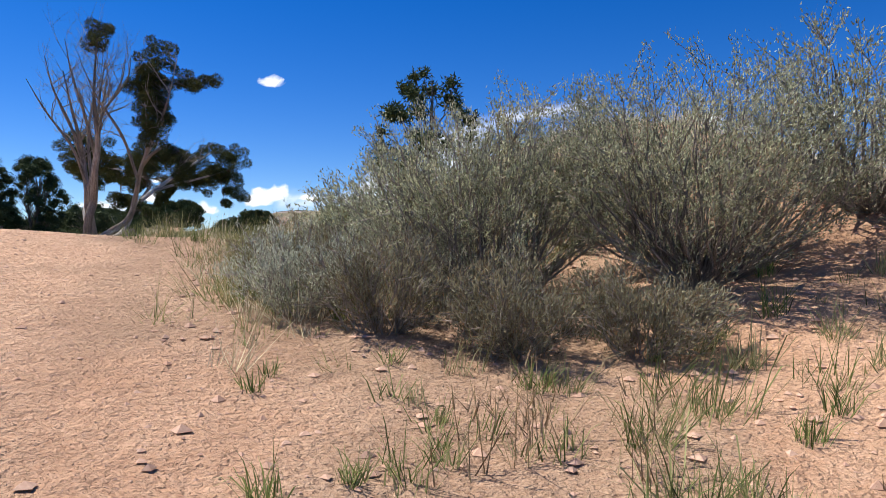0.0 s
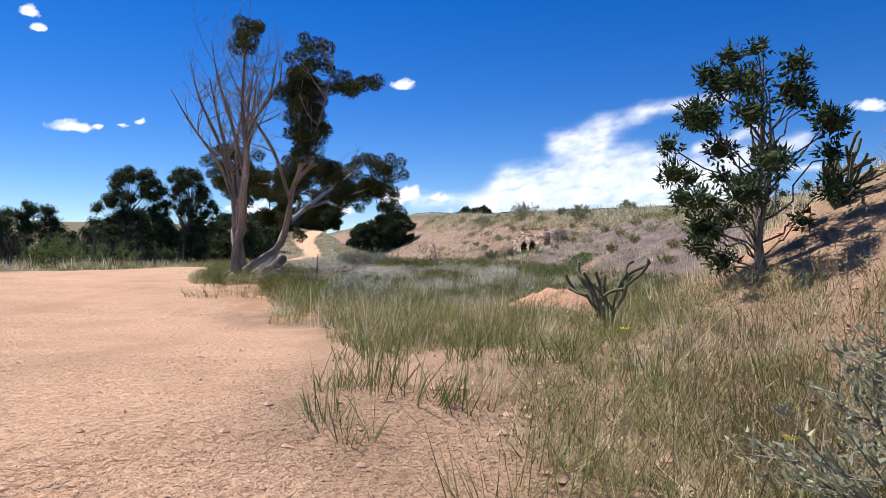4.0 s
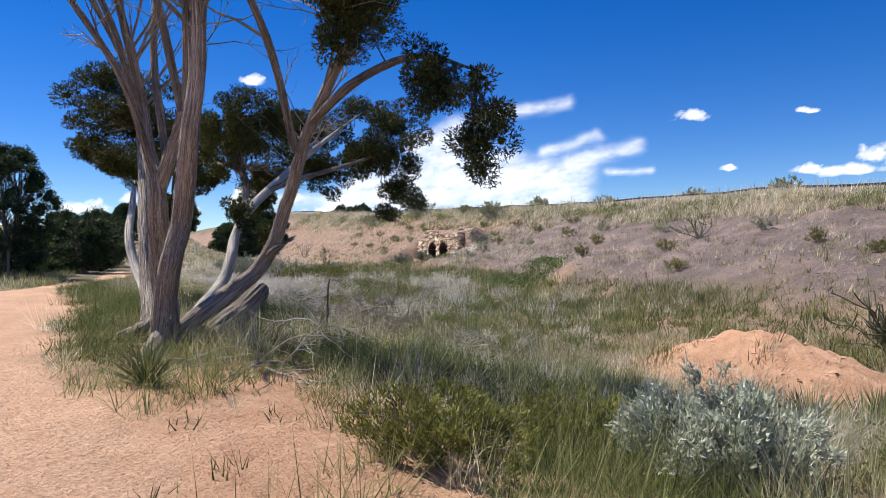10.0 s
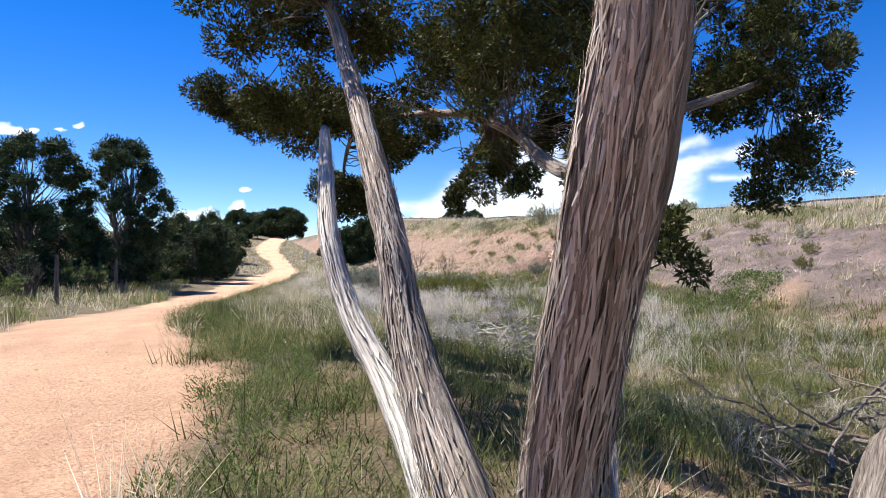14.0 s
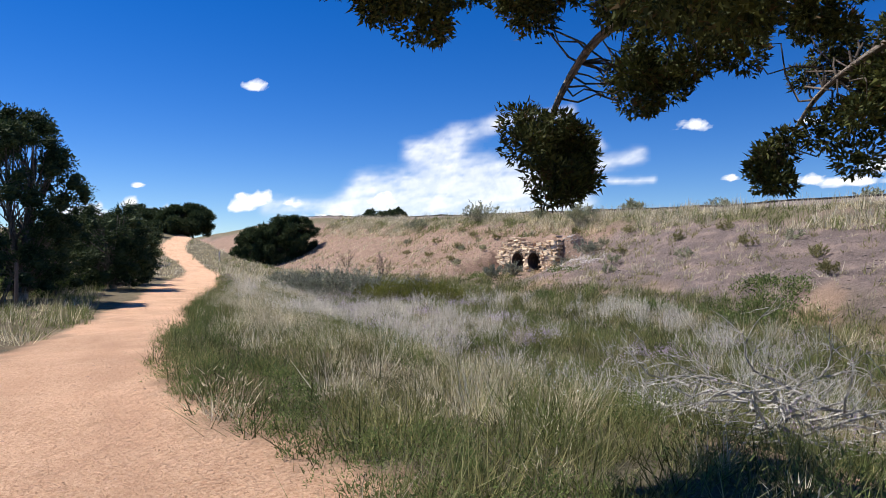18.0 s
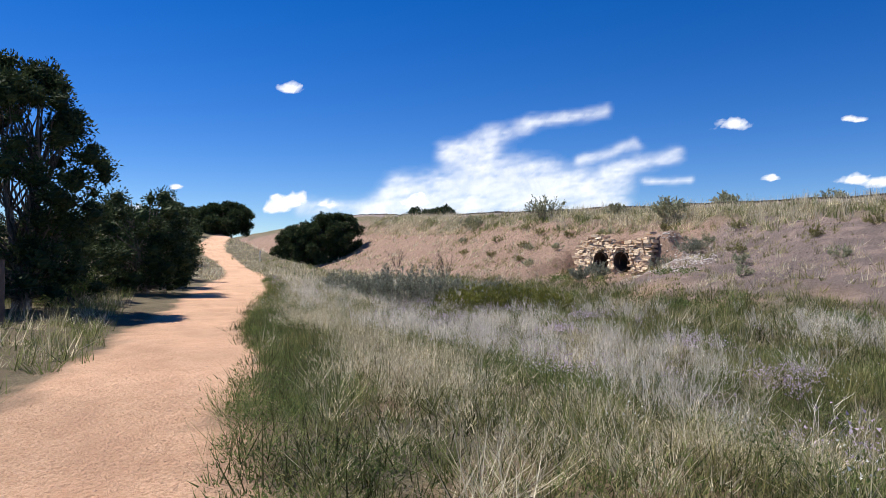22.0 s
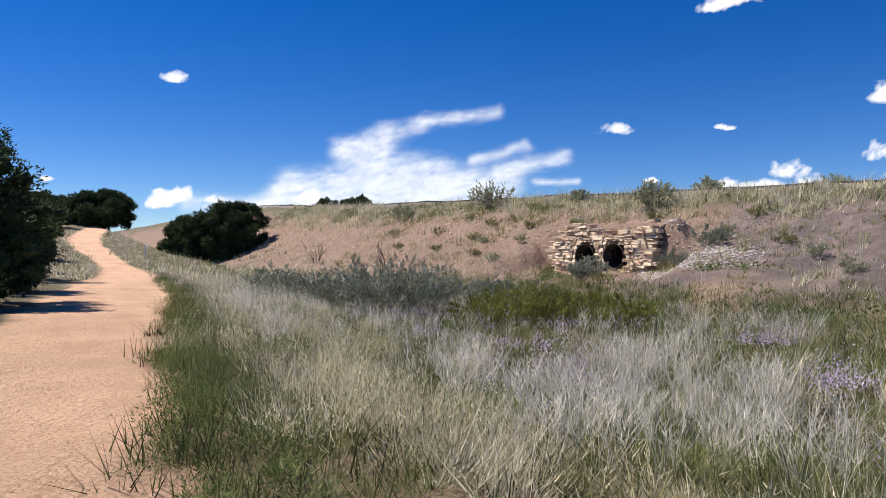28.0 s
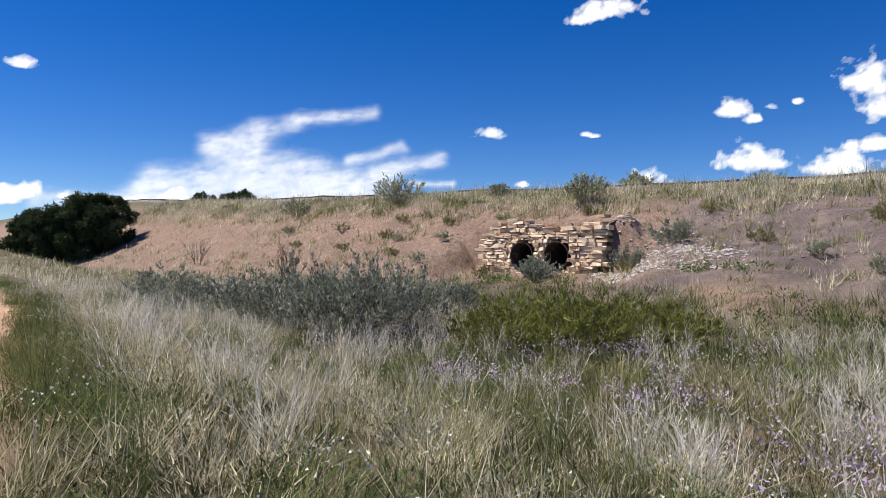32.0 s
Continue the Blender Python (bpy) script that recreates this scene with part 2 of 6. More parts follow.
def ground_material():
    m, nd, ln, p = material("ground_soil")
    g = nd.new("ShaderNodeNewGeometry")
    pos = g.outputs["Position"]

    def mask(key):
        a = nd.new("ShaderNodeAttribute")
        a.attribute_name = key
        return a.outputs["Fac"]

    big = noise_node(nd, ln, pos, 0.35, 4)
    mid = noise_node(nd, ln, pos, 2.2, 6)
    fine = noise_node(nd, ln, pos, 28, 6, 0.7)
    grit = nd.new("ShaderNodeTexVoronoi")
    grit.inputs["Scale"].default_value = 55
    ln.new(pos, grit.inputs["Vector"])
    gritc = nd.new("ShaderNodeSeparateColor")
    ln.new(grit.outputs["Color"], gritc.inputs["Color"])
    # packed orange-pink granite dust of the trail
    t1 = ramp(nd, ln, mid, [(0.3, (0.58, 0.345, 0.215)), (0.7, (0.72, 0.46, 0.305))])
    t1 = mix(nd, ln, 0.45, t1, ramp(nd, ln, gritc.outputs[0], [(0.0, (0.38, 0.20, 0.12)), (0.35, (0.62, 0.39, 0.25)), (1.0, (0.80, 0.56, 0.40))]))
    t1 = mix(nd, ln, mask("streak"), t1, ramp(nd, ln, fine, [(0.3, (0.46, 0.265, 0.165)), (0.7, (0.64, 0.40, 0.265))]))
    # soil with litter beside it
    s1 = ramp(nd, ln, mid, [(0.3, (0.25, 0.155, 0.095)), (0.5, (0.40, 0.25, 0.16)), (0.72, (0.52, 0.33, 0.22))])
    s1 = mix(nd, ln, 0.5, s1, ramp(nd, ln, fine, [(0.3, (0.14, 0.10, 0.07)), (0.5, (0.36, 0.26, 0.18)), (0.7, (0.50, 0.38, 0.28))]))
    # grey-violet cinder of the bank
    b1 = ramp(nd, ln, mid, [(0.3, (0.105, 0.083, 0.08)), (0.7, (0.185, 0.145, 0.137))])
    b1 = mix(nd, ln, 0.6, b1, ramp(nd, ln, fine, [(0.35, (0.045, 0.036, 0.035)), (0.65, (0.30, 0.235, 0.218))]))
    b1 = mix(nd, ln, 0.35, b1, ramp(nd, ln, noise_node(nd, ln, pos, 9.0, 5, 0.7), [(0.4, (0.05, 0.04, 0.038)), (0.62, (0.30, 0.23, 0.20))]))
    b1 = mix(nd, ln, ramp(nd, ln, noise_node(nd, ln, pos, 0.7, 4, 0.6), [(0.48, (0, 0, 0)), (0.62, (0.6, 0.6, 0.6))]), b1, ramp(nd, ln, fine, [(0.35, (0.16, 0.115, 0.10)), (0.65, (0.38, 0.29, 0.25))]))
    # tan-pink soil of the bank round the culvert
    r1 = ramp(nd, ln, mid, [(0.3, (0.17, 0.112, 0.085)), (0.7, (0.30, 0.205, 0.155))])
    r1 = mix(nd, ln, 0.5, r1, ramp(nd, ln, fine, [(0.35, (0.10, 0.06, 0.042)), (0.65, (0.54, 0.36, 0.255))]))
    r1 = mix(nd, ln, 0.4, r1, ramp(nd, ln, noise_node(nd, ln, pos, 4.5, 6, 0.7), [(0.4, (0.09, 0.065, 0.055)), (0.6, (0.38, 0.27, 0.215))]))
    # orange clay of the heap
    o1 = ramp(nd, ln, mid, [(0.3, (0.54, 0.29, 0.17)), (0.7, (0.70, 0.43, 0.28))])
    # trodden litter and short sward, darkened to paint the shade under the grass
    w1 = ramp(nd, ln, mid, [(0.3, (0.06, 0.05, 0.03)), (0.5, (0.11, 0.092, 0.055)), (0.7, (0.19, 0.16, 0.10))])
    w1 = mix(nd, ln, 0.5, w1, ramp(nd, ln, fine, [(0.32, (0.05, 0.045, 0.028)), (0.5, (0.16, 0.14, 0.09)), (0.68, (0.36, 0.32, 0.22))]))
    s1 = mix(nd, ln, mask("shaded_sward"), s1, w1)
    c = mix(nd, ln, mask("bank"), s1, b1)
    c = mix(nd, ln, mask("pink"), c, r1)
    c = mix(nd, ln, mask("clay"), c, o1)
    c = mix(nd, ln, mask("trail"), c, t1)
    hs = nd.new("ShaderNodeHueSaturation")
    mr = nd.new("ShaderNodeMapRange")
    mr.inputs["From Min"].default_value, mr.inputs["From Max"].default_value = 0.3, 0.7
    mr.inputs["To Min"].default_value, mr.inputs["To Max"].default_value = 0.86, 1.12
    ln.new(big, mr.inputs["Value"])
    ln.new(mr.outputs["Result"], hs.inputs["Value"])
    ln.new(c, hs.inputs["Color"])
    ln.new(hs.outputs["Color"], p.inputs["Base Color"])
    p.inputs["Roughness"].default_value = 0.95
    p.inputs["Specular IOR Level"].default_value = 0.15
    n1 = bump(nd, ln, grit.outputs["Distance"], 0.5, 0.010)
    n2 = bump(nd, ln, fine, 0.9, 0.03, n1)
    coarse = noise_node(nd, ln, pos, 7.0, 5, 0.65)
    n2 = bump(nd, ln, coarse, 0.9, 0.08, n2)
    ln.new(n2, p.inputs["Normal"])
    return m


def bark_material(name, c0, c1, c2, stretch=9.0):
    """Shredding juniper bark: fibres run along the limb by the 'grain' attribute (round, along, limb)."""
    m, nd, ln, p = material(name)
    a = nd.new("ShaderNodeAttribute")
    a.attribute_name = "grain"
    mp = nd.new("ShaderNodeMapping")
    mp.inputs["Scale"].default_value = (stretch, 0.55, 1.0)
    ln.new(a.outputs["Vector"], mp.inputs["Vector"])
    f1 = noise_node(nd, ln, mp.outputs["Vector"], 5.0, 8, 0.65, 0.4)
    f2 = noise_node(nd, ln, mp.outputs["Vector"], 17.0, 5, 0.6, 0.2)
    g = nd.new("ShaderNodeNewGeometry")
    big = noise_node(nd, ln, g.outputs["Position"], 2.2, 4)
    c = ramp(nd, ln, f1, [(0.36, c0), (0.47, c1), (0.62, c2)])
    c = mix(nd, ln, 0.35, c, ramp(nd, ln, f2, [(0.35, c0), (0.65, c2)]))
    c = mix(nd, ln, ramp(nd, ln, big, [(0.45, (0, 0, 0)), (0.7, (0.3, 0.3, 0.3))]), c, tuple(0.55 * u + 0.45 * v for u, v in zip(c2, c1)))
    ln.new(c, p.inputs["Base Color"])
    p.inputs["Roughness"].default_value = 0.9
    p.inputs["Specular IOR Level"].default_value = 0.2
    n1 = bump(nd, ln, f1, 1.0, 0.09)
    ln.new(bump(nd, ln, f2, 0.8, 0.016, n1), p.inputs["Normal"])
    return m


M_GROUND = ground_material()
M_BARK = bark_material("juniper_bark", (0.035, 0.025, 0.02), (0.22, 0.175, 0.145), (0.54, 0.47, 0.41), 8.0)
M_DEADWOOD = bark_material("bleached_wood", (0.20, 0.17, 0.15), (0.62, 0.58, 0.53), (0.82, 0.79, 0.74), 7.0)
M_STRIP = leaf_material("bark_strip", (0.18, 0.135, 0.11), (0.54, 0.475, 0.42), 0.9, 0.0)
M_PALESTRIP = leaf_material("pale_bark_strip", (0.42, 0.375, 0.33), (0.76, 0.71, 0.65), 0.9, 0.0)
M_TWIG = bark_material("grey_twig", (0.13, 0.105, 0.09), (0.34, 0.29, 0.25), (0.50, 0.44, 0.39))
M_DARKTWIG = bark_material("dark_twig", (0.05, 0.04, 0.035), (0.12, 0.095, 0.08), (0.20, 0.165, 0.14))
M_JUNIPER = leaf_material("juniper_leaf", (0.024, 0.034, 0.013), (0.10, 0.11, 0.032), 0.65, 0.15, (0.10, 0.065, 0.028))
M_JUNIPER_FAR = leaf_material("juniper_leaf_far", (0.028, 0.045, 0.020), (0.075, 0.10, 0.042), 0.7, 0.15)
M_SAGE = leaf_material("sage_leaf", (0.20, 0.215, 0.125), (0.54, 0.55, 0.38), 0.7, 0.3, (0.22, 0.165, 0.095))
M_SILVER = leaf_material("silver_sage_leaf", (0.27, 0.295, 0.215), (0.60, 0.62, 0.49), 0.7, 0.3)
# low grass with the shade between bunches put into its dark colour
M_UNDER_SHADE = leaf_material("low_grass_painted_shade", (0.028, 0.036, 0.013), (0.145, 0.15, 0.058), 0.7, 0.2)
M_DUSTY = leaf_material("dusty_sage_leaf", (0.13, 0.145, 0.10), (0.42, 0.44, 0.35), 0.75, 0.3, (0.14, 0.10, 0.07))
M_DRYSAGE = leaf_material("dry_sage_leaf", (0.15, 0.13, 0.075), (0.34, 0.33, 0.22), 0.75, 0.15, (0.22, 0.14, 0.08))
M_STRAW = leaf_material("straw", (0.28, 0.225, 0.12), (0.92, 0.83, 0.59), 0.65, 0.4, None, ((0.42, 0.355, 0.24), (0.94, 0.88, 0.72)))
M_GREENGRASS = leaf_material("green_grass", (0.055, 0.078, 0.022), (0.25, 0.29, 0.10), 0.65, 0.35, None, ((0.15, 0.15, 0.06), (0.46, 0.43, 0.24)))
M_OLIVEGRASS = leaf_material("olive_grass", (0.10, 0.10, 0.034), (0.40, 0.37, 0.17), 0.65, 0.35)
M_PALESTEM = leaf_material("pale_dead_stem", (0.46, 0.41, 0.33), (0.94, 0.89, 0.78), 0.7, 0.4)
M_BROWNWEED = leaf_material("brown_weed", (0.17, 0.115, 0.06), (0.40, 0.31, 0.18), 0.75, 0.1)
M_FORB = leaf_material("forb_leaf", (0.055, 0.085, 0.028), (0.20, 0.25, 0.085), 0.6, 0.35)
M_WILLOW = leaf_material("yellowgreen_leaf", (0.10, 0.11, 0.02), (0.27, 0.27, 0.075), 0.6, 0.3)
M_PURPLE = leaf_material("purple_petal", (0.46, 0.35, 0.47), (0.70, 0.58, 0.71), 0.6, 0.3)
M_WHITEPETAL = leaf_material("white_petal", (0.66, 0.67, 0.62), (0.84, 0.84, 0.80), 0.6, 0.3)
M_YUCCA = leaf_material("yucca_leaf", (0.10, 0.12, 0.05), (0.24, 0.26, 0.12), 0.5, 0.1)
M_CHOLLA = leaf_material("cholla_stem", (0.07, 0.075, 0.045), (0.17, 0.165, 0.10), 0.75, 0.0)
M_YELLOW = leaf_material("yellow_petal", (0.75, 0.62, 0.03), (0.85, 0.75, 0.06), 0.5, 0.3)
M_STONE = plain_material("culvert_sandstone", (0.58, 0.42, 0.27), (0.84, 0.70, 0.52), 2.2, 0.9, 30, 0.01)
oi = M_STONE.node_tree.nodes.new("ShaderNodeObjectInfo")
vary = M_STONE.node_tree.nodes.new("ShaderNodeHueSaturation")
vlink = M_STONE.node_tree.links
bs = M_STONE.node_tree.nodes["Principled BSDF"]
src = bs.inputs["Base Color"].links[0].from_socket
vlink.new(mix(M_STONE.node_tree.nodes, vlink, ramp(M_STONE.node_tree.nodes, vlink, oi.outputs["Random"], [(0.0, (0, 0, 0)), (0.7, (0.05, 0.05, 0.05)), (1.0, (0.4, 0.4, 0.4))]), src, (0.40, 0.20, 0.12)), vary.inputs["Color"])
mr_ = M_STONE.node_tree.nodes.new("ShaderNodeMapRange")
mr_.inputs["To Min"].default_value, mr_.inputs["To Max"].default_value = 1.15, 0.85
vlink.new(oi.outputs["Random"], mr_.inputs["Value"])
vlink.new(mr_.outputs["Result"], vary.inputs["Value"])
vlink.new(vary.outputs["Color"], bs.inputs["Base Color"])
M_MORTAR = plain_material("culvert_earth", (0.44, 0.31, 0.20), (0.60, 0.45, 0.31), 4.0, 0.95, 30, 0.01)
M_PIPE = plain_material("rusty_pipe", (0.035, 0.026, 0.022), (0.09, 0.062, 0.048), 6.0, 0.8, 40, 0.003)
M_BANKSTONE = plain_material("bank_stone", (0.12, 0.095, 0.09), (0.30, 0.24, 0.215), 1.5, 0.95, 30, 0.01)
M_RUBBLE = plain_material("pale_rubble", (0.34, 0.30, 0.28), (0.60, 0.56, 0.53), 2.0, 0.9, 30, 0.01)
M_PEBBLE = plain_material("granite_pebble", (0.40, 0.22, 0.14), (0.62, 0.42, 0.31), 9.0, 0.9, 60, 0.003)
M_CLOD = plain_material("clay_clod", (0.52, 0.29, 0.17), (0.68, 0.42, 0.27), 5.0, 0.95, 40, 0.008)
M_POST = plain_material("grey_post", (0.07, 0.055, 0.045), (0.16, 0.13, 0.11), 5.0, 0.9, 50, 0.005)
M_STEEL = plain_material("rail_steel", (0.06, 0.045, 0.04), (0.12, 0.09, 0.075), 8.0, 0.6, 60, 0.001, 0.6)
M_TIE = plain_material("rail_tie", (0.05, 0.04, 0.035), (0.11, 0.09, 0.075), 5.0, 0.9, 50, 0.004)
M_BALLAST = plain_material("ballast", (0.13, 0.105, 0.095), (0.25, 0.20, 0.175), 4.0, 0.95, 18, 0.03)
M_WHITE = plain_material("white_paint", (0.70, 0.69, 0.66), (0.80, 0.79, 0.77), 2.0, 0.5, 40, 0.001)

# ---------------------------------------------------------------- ground
def bare(s, n):
    """Patches of open orange soil in the grass."""
    edge = 0.95 * smooth(1.25, 0.75, n + (fbm(s * 1.5, n * 1.5, 56) - 0.5) * 0.8) * smooth(5.0, 4.0, s) * smooth(-3.0, -1.0, s)
    return np.maximum(edge, smooth(0.535, 0.60, fbm(s * 0.55, n * 0.55, 55)) * (0.2 + 0.8 * smooth(9, 4, s) * np.maximum(smooth(4.0, 5.5, n), smooth(0.8, -0.5, s))) * smooth(1.2, 2.4, np.hypot(s - 5.9, n + 0.1)) * smooth(10.0, 8.5, n))


def spread(stops):
    out = [stops[0][0]]
    for a, b, step in stops:
        k = max(1, int(round((b - a) / step)))
        out += [a + (b - a) * (i + 1) / k for i in range(k)]
    return np.array(out)


gs = spread([(-1500, -300, 200), (-300, -60, 30), (-60, -14, 2.0), (-14, 10, 0.18), (10, 44, 0.24), (44, 70, 0.5), (70, 130, 1.5), (130, 320, 12), (320, 1500, 180)])
gn = spread([(-1500, -300, 200), (-300, -60, 30), (-60, -14, 2.0), (-14, -8, 0.4), (-8, 11, 0.18), (11, 21, 0.4), (21, 24, 0.15), (24, 33, 0.4), (33, 60, 2), (60, 300, 30), (300, 1500, 200)])
S2, N2 = np.meshgrid(gs, gn, indexing="ij")
GX, GY = to_xy(S2, N2)
GZ = ground(GX, GY)
ni, nj = S2.shape
idx = np.arange(ni * nj).reshape(ni, nj)
quads = np.stack([idx[:-1, :-1], idx[:-1, 1:], idx[1:, 1:], idx[1:, :-1]], -1).reshape(-1, 4)
tm = trail_mask(S2, N2)
bm_ = smooth(14.5, 18, N2 + (fbm(S2 * 0.4, N2 * 0.4, 51) - 0.5) * 4) * smooth(29.5, 27.5, N2 + (fbm(S2 * 0.5, N2 * 0.5, 52) - 0.5) * 3)
pk = smooth(28.5, 32.5, S2 + (fbm(S2 * 0.3, N2 * 0.3, 53) - 0.5) * 5) * bm_
er0 = np.interp(S2, ES, ER)
heap = np.exp(-(((GX - HEAP[0]) / 2.4) ** 2 + ((GY - HEAP[1]) / 2.5) ** 2) ** 2)
heap = np.maximum(heap, bare(S2, N2) * 0.75 * (1 - bm_) * smooth(46, 36, S2) * (N2 > er0))
er_ = np.interp(S2, ES, ER)
sw = np.clip(smooth(0.3, 0.55, fbm(S2 * 0.5, N2 * 0.5, 57)) * (0.35 + 0.65 * smooth(4, 9, S2)) * (N2 > er_) + 0.9 * smooth(7, 12, S2) * smooth(16, 14, N2) * (N2 > er_ + 0.3) + smooth(36, 50, S2) * (N2 > er_) + 0.9 * (N2 < np.interp(S2, ES, EL)), 0, 1)
top = smooth(26.5, 29.5, N2 + (fbm(S2 * 0.5, N2 * 0.5, 52) - 0.5) * 3) * smooth(40, 36, N2)
sw = np.maximum(sw, top)
sw = np.maximum(sw, 0.85 * smooth(5.0, 6.5, N2) * smooth(12, 10, N2) * smooth(0, -2, S2) * smooth(-16, -13, S2))
near_start = 0.55 * smooth(0.0, -3.5, S2) * smooth(-16, -13, S2) * (N2 > er_) * smooth(7.0, 5.0, N2) * (1 - 0.75 * smooth(-7.6, -6.6, S2) * smooth(0.4, 1.0, N2 - er_) * smooth(4.5, 3.2, N2 - er_))
tm = np.maximum(tm, near_start)
# the ground is open where the culvert runs in under the bank; an earth cover closes it above the pipes
inside = ((S2 > 32.9) & (S2 < 36.5) & (N2 > 22.6) & (N2 < 26.2)).ravel()
gap_ = inside[quads].any(1)
cover = quads[gap_]
quads = quads[~gap_]
keep_v = np.unique(cover)
cz_ = np.where(inside, np.maximum(GZ.ravel(), 1.84), GZ.ravel())[keep_v]
cover_v = np.stack([GX.ravel()[keep_v], GY.ravel()[keep_v], cz_], -1)
front = N2.ravel()[keep_v] < 22.75
cover_f = np.searchsorted(keep_v, cover)
cover_f = cover_f[~front[cover_f].any(1)]
floor = link_mesh("ground", np.stack([GX, GY, GZ], -1).reshape(-1, 3), quads, M_GROUND, smoothed=True,
                  attr={"trail": tm.ravel(), "bank": bm_.ravel(), "pink": pk.ravel(), "clay": heap.ravel(), "shaded_sward": sw.ravel(), "streak": (0.65 * smooth(0.46, 0.62, fbm(S2 * 0.22, N2 * 2.4, 58)) * smooth(0.35, 0.6, fbm(S2 * 1.6, N2 * 3.0, 59))).ravel()})
tagged(floor, "pink-orange gravel trail through dry grassland and a cinder railway bank", "ground", kind="structure")

lid = link_mesh("earth_cover", cover_v, cover_f, M_GROUND, smoothed=True, attr={"trail": np.zeros(len(keep_v)), "bank": bm_.ravel()[keep_v], "pink": pk.ravel()[keep_v], "clay": np.zeros(len(keep_v)), "shaded_sward": sw.ravel()[keep_v]})
tagged(lid, "earth of the bank covering the culvert pipes", "ground", kind="structure")

# ---------------------------------------------------------------- plant builders
def blade_mesh(base, tip, width, bend=0.25, plain=False):
    """Tapered blades from base to tip, each five points and three triangles. Arrays (k, 3), (k, 3), (k,)."""
    k = len(base)
    d = tip - base
    side = np.stack([-d[:, 1], d[:, 0], np.zeros(k)], 1)
    l = np.linalg.norm(side, axis=1, keepdims=True)
    a = rng.uniform(0, 2 * np.pi, k)
    rand = np.stack([np.cos(a), np.sin(a), np.zeros(k)], 1)
    side = np.where(l > 1e-5, side / np.maximum(l, 1e-5), rand)
    side = side * 0.6 + rand * 0.6
    side /= np.maximum(np.linalg.norm(side, axis=1, keepdims=True), 1e-6)
    w = width[:, None]
    if plain:
        v = np.stack([base - side * w * 0.5, base + side * w * 0.5, tip], 1).reshape(-1, 3)
        return v, np.arange(3 * k).reshape(-1, 3)
    mid = base + d * 0.55
    mid[:, 2] += bend * np.linalg.norm(d[:, :2], axis=1)
    v = np.stack([base - side * w * 0.5, base + side * w * 0.5, mid - side * w * 0.4, mid + side * w * 0.4, tip], 1).reshape(-1, 3)
    o = np.arange(k)[:, None] * 5
    f = np.concatenate([o + [0, 1, 3], o + [0, 3, 2], o + [2, 3, 4]], 1).reshape(-1, 3)
    return v, f


def leaf_mesh(at, way, length, width):
    """Small pointed leaves: two triangles each."""
    k = len(at)
    r = rng.normal(size=(k, 3))
    side = np.cross(way, r)
    side /= np.maximum(np.linalg.norm(side, axis=1, keepdims=True), 1e-6)
    tip = at + way * length[:, None]
    m = at + way * (length * 0.5)[:, None]
    v = np.stack([at, m - side * (width * 0.5)[:, None], tip, m + side * (width * 0.5)[:, None]], 1).reshape(-1, 3)
    o = np.arange(k)[:, None] * 4
    return v, (o + [0, 1, 2, 3]).reshape(-1, 4)


def join(list_vf):
    vs, fs, o = [], [], 0
    for v, f in list_vf:
        vs.append(v)
        fs.append(f + o)
        o += len(v)
    return np.concatenate(vs), np.concatenate(fs)


def unit(k):
    v = rng.normal(size=(k, 3))
    return v / np.linalg.norm(v, axis=1, keepdims=True)


def curve_points(knots, per=6):
    """Catmull-Rom through knots (x, y, z, radius)."""
    p = np.array(knots, float)
    p = np.concatenate([[2 * p[0] - p[1]], p, [2 * p[-1] - p[-2]]])
    p[0, 3], p[-1, 3] = p[1, 3], p[-2, 3]
    out = []
    for i in range(1, len(p) - 2):
        for u in np.linspace(0, 1, per, endpoint=False):
            a, b, c, d = p[i - 1], p[i], p[i + 1], p[i + 2]
            out.append(0.5 * (2 * b + (c - a) * u + (2 * a - 5 * b + 4 * c - d) * u * u + (3 * b - a - 3 * c + d) * u ** 3))
    out.append(p[-2])
    out = np.array(out)
    out[:, 3] = np.maximum(out[:, 3], 0.0012)
    return out


